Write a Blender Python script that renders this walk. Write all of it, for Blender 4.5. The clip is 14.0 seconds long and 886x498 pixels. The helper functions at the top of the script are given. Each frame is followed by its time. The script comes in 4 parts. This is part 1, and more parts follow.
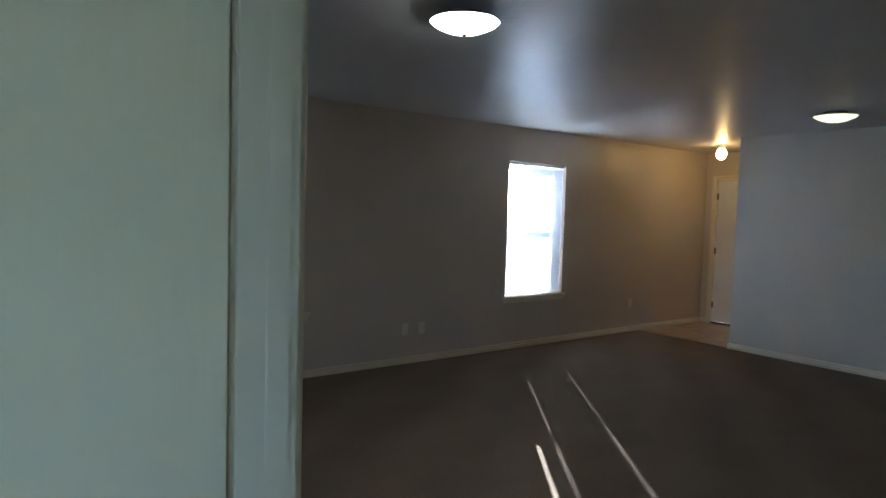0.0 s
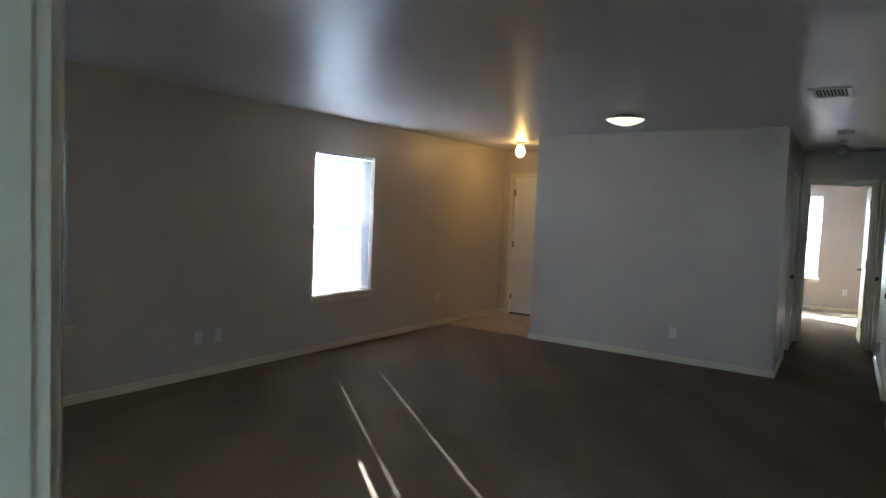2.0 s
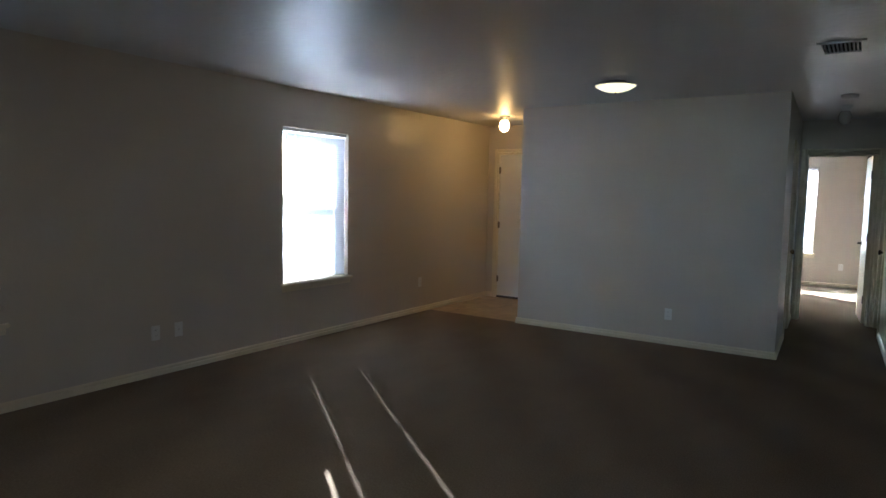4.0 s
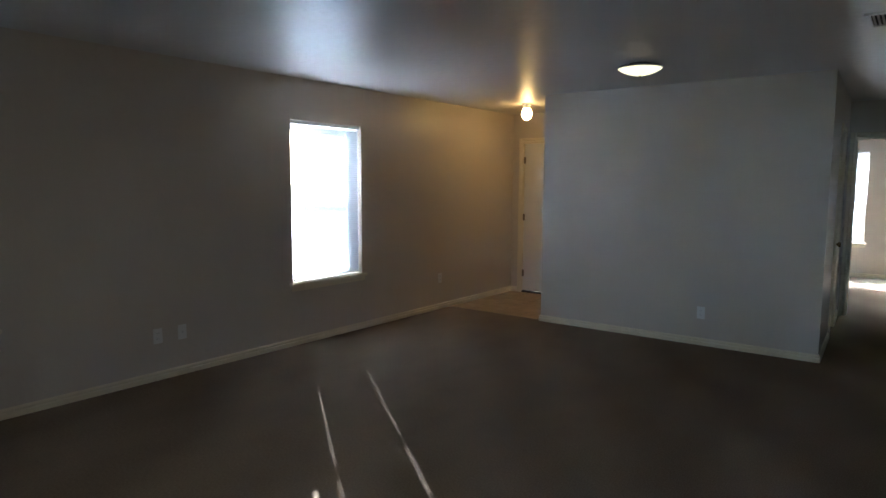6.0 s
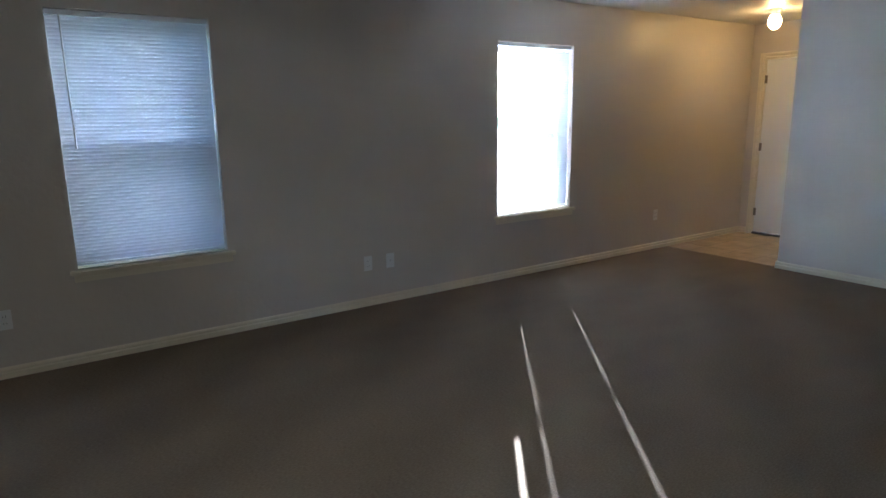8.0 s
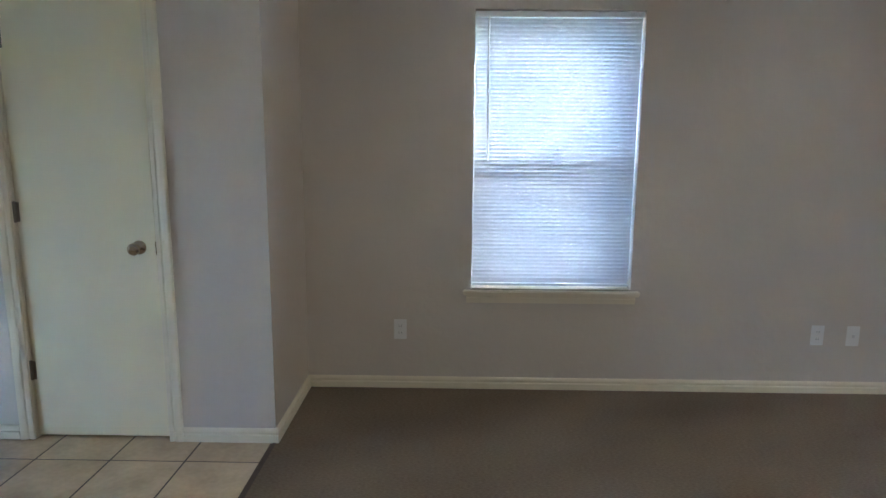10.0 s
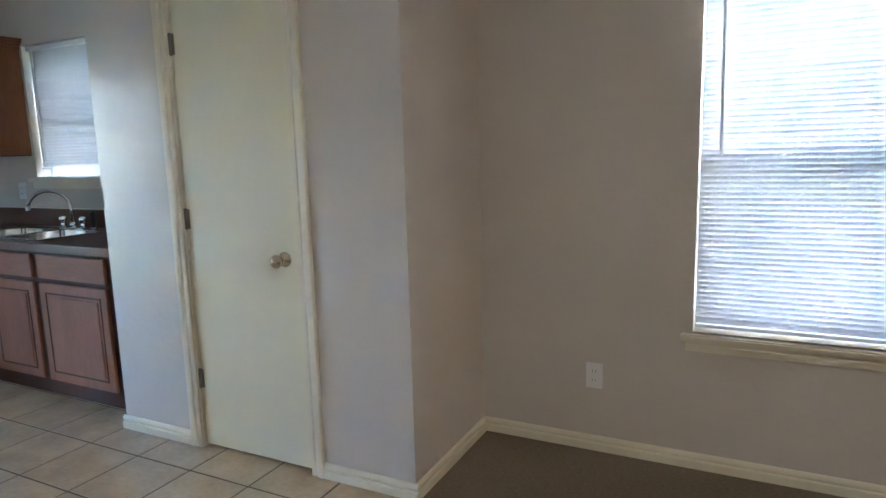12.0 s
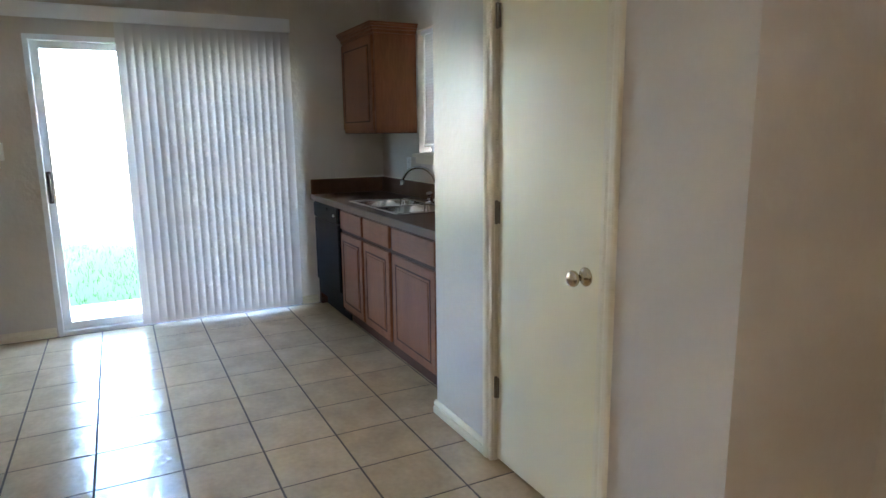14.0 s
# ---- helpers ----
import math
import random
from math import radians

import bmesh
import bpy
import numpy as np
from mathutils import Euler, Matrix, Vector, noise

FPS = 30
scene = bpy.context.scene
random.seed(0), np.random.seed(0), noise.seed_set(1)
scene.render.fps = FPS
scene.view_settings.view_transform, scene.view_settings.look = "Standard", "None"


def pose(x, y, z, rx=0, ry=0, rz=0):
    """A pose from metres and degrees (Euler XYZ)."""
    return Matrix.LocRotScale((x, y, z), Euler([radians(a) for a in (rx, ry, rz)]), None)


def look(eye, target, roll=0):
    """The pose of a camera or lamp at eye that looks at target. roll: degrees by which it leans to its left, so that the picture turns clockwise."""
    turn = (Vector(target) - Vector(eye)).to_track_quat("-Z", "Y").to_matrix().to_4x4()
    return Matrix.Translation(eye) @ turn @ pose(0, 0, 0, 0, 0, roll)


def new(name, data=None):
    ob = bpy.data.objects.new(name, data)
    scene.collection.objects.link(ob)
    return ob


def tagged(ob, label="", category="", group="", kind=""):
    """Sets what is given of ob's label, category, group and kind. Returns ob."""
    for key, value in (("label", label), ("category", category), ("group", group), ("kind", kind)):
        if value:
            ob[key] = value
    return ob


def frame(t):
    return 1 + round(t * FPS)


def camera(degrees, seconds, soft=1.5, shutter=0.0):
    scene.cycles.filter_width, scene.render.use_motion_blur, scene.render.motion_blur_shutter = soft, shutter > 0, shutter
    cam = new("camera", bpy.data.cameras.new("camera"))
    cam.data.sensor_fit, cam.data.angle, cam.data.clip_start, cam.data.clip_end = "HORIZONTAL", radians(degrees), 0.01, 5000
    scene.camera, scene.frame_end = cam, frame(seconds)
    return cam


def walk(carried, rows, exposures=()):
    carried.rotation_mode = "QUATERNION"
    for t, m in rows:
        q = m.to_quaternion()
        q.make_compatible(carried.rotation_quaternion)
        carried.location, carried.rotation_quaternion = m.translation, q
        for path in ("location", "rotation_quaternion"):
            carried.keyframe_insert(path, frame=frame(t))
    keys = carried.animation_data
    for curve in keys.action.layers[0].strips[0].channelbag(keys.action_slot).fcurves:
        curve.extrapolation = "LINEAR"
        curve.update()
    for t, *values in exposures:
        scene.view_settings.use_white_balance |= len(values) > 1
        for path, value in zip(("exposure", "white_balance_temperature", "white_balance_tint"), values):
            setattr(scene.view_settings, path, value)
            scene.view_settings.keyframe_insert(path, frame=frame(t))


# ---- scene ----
cam = camera(70.0, 14.0)
EXPOSURE = [(0, 4.45, 4950, 8), (1.5, 4.75, 5000, 8), (3.0, 4.45, 5080, 8), (6.0, 4.46, 5030, 8), (7.0, 4.62, 4850, 8), (7.5, 4.95, 4760, 8), (8.0, 5.2, 4700, 8), (8.5, 5.35, 4670, 8), (9.0, 5.95, 4780, 8), (11.5, 6.42, 5020, 11), (12.5, 6.75, 5430, 12), (13.0, 6.85, 5720, 13), (13.5, 6.87, 5720, 13), (14.0, 6.45, 5720, 12)]
PATH = [
    (0, (-0.520, -5.125, 1.510), (0.679, -3.529, 1.390), 1.7),
    (0.5, (-0.458, -5.009, 1.500), (0.888, -3.541, 1.314), 2.8),
    (1, (-0.429, -4.912, 1.523), (1.074, -3.596, 1.422), 3.4),
    (1.5, (-0.402, -4.839, 1.479), (1.190, -3.632, 1.394), 3.0),
    (2, (-0.345, -4.749, 1.512), (1.297, -3.614, 1.392), 2.3),
    (2.5, (-0.27, -4.673, 1.448), (1.443, -3.647, 1.346), 2.0),
    (3, (-0.09, -4.668, 1.46), (1.61, -3.624, 1.324), 2.0),
    (3.2, (-0.054, -4.641, 1.467), (1.636, -3.581, 1.318), 1.9),
    (5.5, (0.332, -4.554, 1.474), (1.95, -3.393, 1.285), -0.1),
    (6, (0.431, -4.585, 1.516), (2.018, -3.385, 1.308), 0.3),
    (6.5, (0.499, -4.604, 1.489), (2.035, -3.343, 1.264), -0.4),
    (7, (0.568, -4.628, 1.504), (1.938, -3.201, 1.212), -0.9),
    (7.5, (0.591, -4.526, 1.477), (1.866, -3.018, 1.162), -1.3),
    (8, (0.635, -4.312, 1.469), (1.746, -2.701, 1.056), -0.8),
    (8.5, (0.652, -4.158, 1.413), (1.388, -2.334, 1.052), -1.8),
    (9, (0.671, -3.899, 1.414), (1.071, -1.969, 1.07), -1.5),
    (9.2, (0.667, -3.823, 1.429), (0.971, -1.878, 1.076), -0.8),
    (11.3, (1.166, -2.917, 1.393), (0.63, -1.014, 1.086), -0.7),
    (11.5, (1.17, -2.857, 1.398), (0.545, -0.982, 1.089), -1.0),
    (12, (1.153, -2.691, 1.355), (0.264, -0.926, 1.045), -1.6),
    (12.5, (1.098, -2.524, 1.375), (0.003, -0.89, 1.011), -0.4),
    (13, (1.086, -2.349, 1.382), (-0.214, -0.876, 1.009), -0.6),
    (13.5, (1.071, -2.161, 1.414), (-0.493, -0.971, 1.042), -0.8),
    (14, (1.01, -2.029, 1.403), (-0.741, -1.134, 1.037), -0.6),
]
walk(cam, [(t, look(eye, target, roll)) for t, eye, target, roll in PATH], EXPOSURE)

# ---- world, sun, exposure ----
SUN_AZ, SUN_EL = 37.9, 23.6
world = bpy.data.worlds.new("world")
scene.world = world
world.use_nodes = True
wn = world.node_tree
sky = wn.nodes.new("ShaderNodeTexSky")
sky.sky_type, sky.sun_disc = "NISHITA", False
sky.dust_density, sky.air_density = 2.5, 1.0
sky.sun_elevation, sky.sun_rotation = radians(SUN_EL), radians(SUN_AZ)
wn.nodes["Background"].inputs["Strength"].default_value = 0.15
wn.links.new(sky.outputs["Color"], wn.nodes["Background"].inputs["Color"])
sun = new("sun", bpy.data.lights.new("sun", "SUN"))
sun.data.energy, sun.data.angle, sun.data.color = 4.0, radians(0.5), (1.0, 0.94, 0.84)
TO_SUN = Vector((math.sin(radians(SUN_AZ)) * math.cos(radians(SUN_EL)), math.cos(radians(SUN_AZ)) * math.cos(radians(SUN_EL)), math.sin(radians(SUN_EL))))
sun.matrix_world = look(TO_SUN * 40, (0, 0, 0))

# daylight of the sky in the window opening of the room behind
pane_light = new("window_daylight", bpy.data.lights.new("window_daylight", "AREA"))
pane_light.data.shape, pane_light.data.size, pane_light.data.size_y = "RECTANGLE", 2.5, 1.4
pane_light.data.energy, pane_light.data.color = 0.74, (0.84, 1.0, 0.94)
pane_light.matrix_world = look((-4.14, -5.90, 1.475), (0.0, -5.90, 1.475))

# ---- materials ----


def mat(name, color, rough=0.5, metal=0.0, var=0.0, var_scale=3.0, grain=0.0, grain_scale=200.0, bump=0.0, bump_scale=150.0,
        bump2=0.0, bump2_scale=20.0, stretch=(1, 1, 1), random_tint=0.0, spec=0.5, bands=0.0):
    """A painted or plain surface with large and fine variation and a two-scale relief."""
    m = bpy.data.materials.new(name)
    m.use_nodes = True
    t = m.node_tree
    b = t.nodes["Principled BSDF"]
    b.inputs["Roughness"].default_value = rough
    b.inputs["Metallic"].default_value = metal
    b.inputs["Specular IOR Level"].default_value = spec
    geo = t.nodes.new("ShaderNodeNewGeometry")
    mp = t.nodes.new("ShaderNodeMapping")
    mp.inputs["Scale"].default_value = stretch
    t.links.new(geo.outputs["Position"], mp.inputs["Vector"])

    def tex(scale, detail):
        n = t.nodes.new("ShaderNodeTexNoise")
        n.inputs["Scale"].default_value, n.inputs["Detail"].default_value = scale, detail
        t.links.new(mp.outputs["Vector"], n.inputs["Vector"])
        return n.outputs["Fac"]

    def math_node(op, a, c):
        n = t.nodes.new("ShaderNodeMath")
        n.operation = op
        for k, v in enumerate((a, c)):
            if isinstance(v, (int, float)):
                n.inputs[k].default_value = v
            else:
                t.links.new(v, n.inputs[k])
        return n.outputs[0]

    level = None
    for amount, scale, detail in ((var, var_scale, 3.0), (grain, grain_scale, 2.0)):
        if amount:
            one = math_node("MULTIPLY", math_node("SUBTRACT", tex(scale, detail), 0.5), 2 * amount)
            level = one if level is None else math_node("ADD", level, one)
    if bands:
        turn = t.nodes.new("ShaderNodeMapping")
        turn.inputs["Rotation"].default_value = (0, 0, radians(52))
        t.links.new(geo.outputs["Position"], turn.inputs["Vector"])
        wave = t.nodes.new("ShaderNodeTexWave")
        wave.inputs["Scale"].default_value, wave.inputs["Distortion"].default_value = 0.42, 3.5
        wave.inputs["Detail"].default_value, wave.inputs["Detail Scale"].default_value = 3.0, 1.6
        t.links.new(turn.outputs["Vector"], wave.inputs["Vector"])
        one = math_node("MULTIPLY", math_node("SUBTRACT", wave.outputs["Fac"], 0.5), 2 * bands)
        level = one if level is None else math_node("ADD", level, one)
    if random_tint:
        info = t.nodes.new("ShaderNodeObjectInfo")
        one = math_node("MULTIPLY", math_node("SUBTRACT", info.outputs["Random"], 0.5), 2 * random_tint)
        level = one if level is None else math_node("ADD", level, one)
    if level is None:
        b.inputs["Base Color"].default_value = (*color, 1)
    else:
        hsv = t.nodes.new("ShaderNodeHueSaturation")
        hsv.inputs["Color"].default_value = (*color, 1)
        t.links.new(math_node("ADD", level, 1.0), hsv.inputs["Value"])
        t.links.new(hsv.outputs["Color"], b.inputs["Base Color"])
    normal = None
    for amount, scale in ((bump2, bump2_scale), (bump, bump_scale)):
        if amount:
            n = t.nodes.new("ShaderNodeBump")
            n.inputs["Strength"].default_value, n.inputs["Distance"].default_value = amount, 0.6 / scale
            t.links.new(tex(scale, 2.0), n.inputs["Height"])
            if normal is not None:
                t.links.new(normal, n.inputs["Normal"])
            normal = n.outputs["Normal"]
    if normal is not None:
        t.links.new(normal, b.inputs["Normal"])
    return m


def glow(name, color, strength):
    m = bpy.data.materials.new(name)
    m.use_nodes = True
    b = m.node_tree.nodes["Principled BSDF"]
    b.inputs["Base Color"].default_value = (*color, 1)
    b.inputs["Emission Color"].default_value = (*color, 1)
    b.inputs["Emission Strength"].default_value = strength
    return m


def thin(name, color, through_color, share, rough=0.5):
    """A thin sheet that lets part of the light through, spread out."""
    m = bpy.data.materials.new(name)
    m.use_nodes = True
    t = m.node_tree
    b = t.nodes["Principled BSDF"]
    b.inputs["Base Color"].default_value, b.inputs["Roughness"].default_value = (*color, 1), rough
    tr = t.nodes.new("ShaderNodeBsdfTranslucent")
    tr.inputs["Color"].default_value = (*through_color, 1)
    mix = t.nodes.new("ShaderNodeMixShader")
    mix.inputs["Fac"].default_value = share
    t.links.new(b.outputs[0], mix.inputs[1])
    t.links.new(tr.outputs[0], mix.inputs[2])
    t.links.new(mix.outputs[0], t.nodes["Material Output"].inputs["Surface"])
    return m


def pane_glass():
    m = bpy.data.materials.new("window_glass")
    m.use_nodes = True
    b = m.node_tree.nodes["Principled BSDF"]
    b.inputs["Base Color"].default_value = (0.97, 0.99, 0.98, 1)
    b.inputs["Roughness"].default_value, b.inputs["IOR"].default_value = 0.0, 1.45
    b.inputs["Transmission Weight"].default_value = 1.0
    return m


WALL = mat("beige_wall_paint", (0.585, 0.524, 0.450), rough=0.34, var=0.04, var_scale=1.2, grain=0.02, grain_scale=60, bump=0.06, bump_scale=120, bump2=0.115, bump2_scale=27)
CEIL = mat("ceiling_paint", (0.61, 0.59, 0.58), rough=0.40, var=0.05, var_scale=1.0, bump=0.08, bump_scale=90, bump2=0.16, bump2_scale=15)
TRIM = mat("cream_trim_paint", (0.73, 0.66, 0.50), rough=0.35, var=0.04, var_scale=5, bump=0.05, bump_scale=90)
DOORP = mat("cream_door_paint", (0.76, 0.685, 0.48), rough=0.33, var=0.04, var_scale=2.5, bump=0.09, bump_scale=60, stretch=(1, 1, 0.12))
WHITE_DOOR = mat("white_door_paint", (0.74, 0.73, 0.70), rough=0.35, var=0.04, var_scale=2.5, bump=0.08, bump_scale=60, stretch=(1, 1, 0.3))
CARPET = mat("brown_carpet", (0.203, 0.161, 0.116), rough=1.0, var=0.11, var_scale=2.2, grain=0.42, grain_scale=85, bands=0.07, bump=0.7, bump_scale=120, spec=0.0, stretch=(0.75, 1.7, 1.0))
TILE = mat("beige_floor_tile", (0.54, 0.42, 0.27), rough=0.20, var=0.30, var_scale=6, grain=0.14, grain_scale=40, bump=0.03, bump_scale=60, bump2=0.08, bump2_scale=9, random_tint=0.06)
GROUT = mat("dark_grout", (0.105, 0.082, 0.062), rough=0.85, var=0.15, var_scale=10, bump=0.3, bump_scale=250)
WOOD = mat("reddish_cabinet_wood", (0.215, 0.080, 0.035), spec=0.18, rough=0.42, var=0.20, var_scale=5, grain=0.22, grain_scale=38, bump=0.10, bump_scale=80, stretch=(3.0, 3.0, 0.35))
WOOD_H = mat("reddish_cabinet_wood_crosswise", (0.215, 0.080, 0.035), spec=0.18, rough=0.42, var=0.20, var_scale=5, grain=0.22, grain_scale=38, bump=0.10, bump_scale=80, stretch=(0.35, 3.0, 3.0))
# darker copy of the cabinet wood, with the shade of recesses put into its colour
WOOD_D = mat("shaded_cabinet_wood", (0.060, 0.022, 0.012), spec=0.12, rough=0.45, var=0.2, var_scale=6, grain=0.2, grain_scale=40, stretch=(3, 3, 0.4))
LAMINATE = mat("brown_laminate", (0.135, 0.074, 0.045), spec=0.2, rough=0.42, var=0.12, var_scale=9, grain=0.35, grain_scale=190, bump=0.03, bump_scale=200)
BLACK = mat("black_plastic", (0.011, 0.0098, 0.0125), spec=0.07, rough=0.5, grain=0.1, grain_scale=80)
STEEL = mat("brushed_steel", (0.62, 0.62, 0.61), rough=0.24, metal=1.0, grain=0.05, grain_scale=120, stretch=(1, 8, 1))
CHROME = mat("chrome", (0.75, 0.75, 0.76), rough=0.07, metal=1.0)
BRASS = mat("aged_brass", (0.45, 0.36, 0.24), rough=0.18, metal=1.0, var=0.15, var_scale=40)
HINGE = mat("dull_hinge_metal", (0.22, 0.19, 0.15), rough=0.4, metal=0.8, var=0.2, var_scale=60)
DARK = mat("dark_bronze", (0.035, 0.028, 0.024), rough=0.4, metal=0.4)
PLATE = mat("white_plate_plastic", (0.78, 0.77, 0.74), rough=0.4, var=0.03, var_scale=30)
SLOT = mat("dark_slot", (0.02, 0.02, 0.02), rough=0.8)
VINYL = mat("white_window_vinyl", (0.78, 0.79, 0.80), rough=0.4, var=0.03, var_scale=8)
METALW = mat("white_enamel_metal", (0.62, 0.61, 0.59), rough=0.4, var=0.05, var_scale=20)
BRONZE_RIM = mat("lamp_pan_metal", (0.30, 0.27, 0.24), rough=0.4, metal=0.6, var=0.1, var_scale=20)
FROST = mat("clear_jar_glass", (0.45, 0.43, 0.40), rough=0.2, var=0.1, var_scale=40)
SLAT = thin("white_blind_slat", (0.80, 0.80, 0.82), (0.68, 0.79, 0.96), 0.076)
SLAT_GREY = thin("grey_white_blind_slat", (0.66, 0.65, 0.66), (0.80, 0.80, 0.82), 0.030)
VANE = thin("white_vertical_vane", (0.64, 0.605, 0.59), (0.84, 0.74, 0.70), 0.062, 0.8)
GLASS = pane_glass()


def screen_mesh():
    """A woven insect screen: fine dark wire that lets most light pass."""
    m = bpy.data.materials.new("insect_screen")
    m.use_nodes = True
    t = m.node_tree
    t.nodes["Principled BSDF"].inputs["Base Color"].default_value = (0.05, 0.05, 0.055, 1)
    clear = t.nodes.new("ShaderNodeBsdfTransparent")
    mix = t.nodes.new("ShaderNodeMixShader")
    mix.inputs["Fac"].default_value = 0.80
    t.links.new(t.nodes["Principled BSDF"].outputs[0], mix.inputs[1])
    t.links.new(clear.outputs[0], mix.inputs[2])
    t.links.new(mix.outputs[0], t.nodes["Material Output"].inputs["Surface"])
    return m


SCREEN = screen_mesh()
DOME = glow("lit_dome_glass", (1.0, 0.84, 0.60), 1.2)
DOME_DIM = glow("dim_dome_glass", (1.0, 0.76, 0.36), 0.085)
BULB = glow("lit_bulb_glass", (1.0, 0.55, 0.15), 2.2)
GRASS = mat("lawn_grass", (0.040, 0.080, 0.030), rough=1.0, var=0.35, var_scale=1.5, grain=0.5, grain_scale=60, bump=0.8, bump_scale=80, spec=0.0)
CONCRETE = mat("patio_concrete", (0.38, 0.365, 0.34), rough=0.85, var=0.12, var_scale=2, grain=0.15, grain_scale=90, bump=0.2, bump_scale=150)
FENCE = mat("pale_fence_wood", (0.50, 0.45, 0.38), rough=0.8, var=0.2, var_scale=3, grain=0.25, grain_scale=40, stretch=(3, 3, 0.3))
SIDING = mat("pale_outside_render", (0.45, 0.43, 0.40), rough=0.85, var=0.1, var_scale=1, grain=0.1, grain_scale=40, bump=0.2, bump_scale=80)

# ---- building helpers ----


def box(bm, x0, x1, y0, y1, z0, z1, bevel=0.0):
    vs = [bm.verts.new((x, y, z)) for x in (min(x0, x1), max(x0, x1)) for y in (min(y0, y1), max(y0, y1)) for z in (min(z0, z1), max(z0, z1))]
    fs = [bm.faces.new([vs[i] for i in f]) for f in ((0, 1, 3, 2), (4, 6, 7, 5), (0, 4, 5, 1), (2, 3, 7, 6), (0, 2, 6, 4), (1, 5, 7, 3))]
    if bevel:
        edges = {e for f in fs for e in f.edges}
        bmesh.ops.bevel(bm, geom=list(edges), offset=bevel, segments=2, affect="EDGES")
    return bm


def lathe(bm, profile, origin=(0, 0, 0), axis="z", steps=28):
    """A turned body: (radius, height) pairs about an axis through origin."""
    rings = []
    o = Vector(origin)
    for r, h in profile:
        ring = []
        for k in range(steps):
            a = 2 * math.pi * k / steps
            u, v = r * math.cos(a), r * math.sin(a)
            p = {"z": (u, v, h), "y": (u, h, v), "x": (h, u, v)}[axis]
            ring.append(bm.verts.new(o + Vector(p)))
        rings.append(ring)
    for a, b in zip(rings, rings[1:]):
        for k in range(steps):
            bm.faces.new((a[k], a[(k + 1) % steps], b[(k + 1) % steps], b[k]))
    for ring in (rings[0], rings[-1]):
        bm.faces.new(ring)
    bmesh.ops.recalc_face_normals(bm, faces=bm.faces)
    return bm


def extrude(bm, outline, place, depth):
    """A closed outline of (u, v), swept: place(u, v, w) gives the point for w = 0 and w = depth."""
    ends = [[bm.verts.new(place(u, v, w)) for u, v in outline] for w in (0.0, depth)]
    n = len(outline)
    for k in range(n):
        bm.faces.new((ends[0][k], ends[0][(k + 1) % n], ends[1][(k + 1) % n], ends[1][k]))
    bm.faces.new(ends[0])
    bm.faces.new(ends[1])
    bmesh.ops.recalc_face_normals(bm, faces=bm.faces)
    return bm


def tube(bm, points, radius, steps=10):
    """A round bar along a line of points."""
    rings = []
    for k, p in enumerate(points):
        p = Vector(p)
        a, b = Vector(points[max(k - 1, 0)]), Vector(points[min(k + 1, len(points) - 1)])
        d = (b - a).normalized()
        side = d.cross(Vector((0.13, 0.98, 0.17))).normalized()
        up = side.cross(d)
        rings.append([bm.verts.new(p + radius * (math.cos(q) * side + math.sin(q) * up)) for q in (2 * math.pi * j / steps for j in range(steps))])
    for a, b in zip(rings, rings[1:]):
        for k in range(steps):
            bm.faces.new((a[k], a[(k + 1) % steps], b[(k + 1) % steps], b[k]))
    bm.faces.new(rings[0])
    bm.faces.new(rings[-1])
    bmesh.ops.recalc_face_normals(bm, faces=bm.faces)
    return bm


def mesh_of(bm, material, name, smooth=False):
    me = bpy.data.meshes.new(name)
    bm.to_mesh(me)
    bm.free()
    me.materials.append(material)
    if smooth:
        for p in me.polygons:
            p.use_smooth = True
    return me


def part(name, bm, material, parent=None, label="", smooth=False):
    ob = new(name, mesh_of(bm, material, name, smooth))
    if parent is not None:
        ob.parent = parent
    if label:
        ob["label"] = label
    return ob


def thing(name, label, category, group="", kind="", at=(0, 0, 0)):
    ob = new(name)
    ob.location = at
    return tagged(ob, label, category, group, kind)


def structure(name, bm, material, label, category="", smooth=False):
    return tagged(part(name, bm, material, None, "", smooth), label, category or name.split("_")[0], "", "structure")


def wall_with_holes(name, axis, lo, hi, a0, a1, holes, label, z1=2.455, material=None, z0=0.0):
    """A wall between lo and hi across, from a0 to a1 along, with holes (b0, b1, z0, z1) cut through."""
    bm = bmesh.new()

    def piece(b0, b1, c0, c1):
        if b1 - b0 > 1e-5 and c1 - c0 > 1e-5:
            box(bm, *((b0, b1, lo, hi) if axis == "x" else (lo, hi, b0, b1)), c0, c1)

    at = a0
    for b0, b1, c0, c1 in sorted(holes):
        piece(at, b0, z0, z1)
        piece(b0, b1, z0, c0)
        piece(b0, b1, c1, z1)
        at = b1
    piece(at, a1, z0, z1)
    return structure(name, bm, material or WALL, label, "wall")


# ---- the large structure ----
H = 2.455
T = 0.24          # outer walls
PX0, PX1, PY = -1.681, 0.0, -0.694      # pantry box
W1 = (0.931, 1.826, 0.590, 2.090)
W2 = (4.206, 5.107, 0.588, 2.080)
WK = (-3.335, -2.430, 1.245, 2.120)
WB = (-4.090, -2.400, 0.567, 2.062)     # far bedroom window, along y
WM = (-7.20, -4.60, 0.75, 2.20)         # start room window, along y
SD = (-2.500, -0.765, 0.0, 2.060)       # sliding door, along y
JAMB_X0, JAMB_X1, JAMB_Y = -0.203, -0.104, -4.198
RW = -4.845                             # long side wall, before the wing's turn
PART_X, PART_Y0, PART_Y1 = 6.590, -3.958, -1.291
END_X, HALL_X, BED_X, WEST = 8.098, 9.04, 12.85, -4.06
PD = (-1.140, -0.508)                   # pantry doorway, clear
ED = (-1.105, -0.176)                   # front doorway, along y
HD = (-4.755, -4.045)                   # hall end doorway, along y
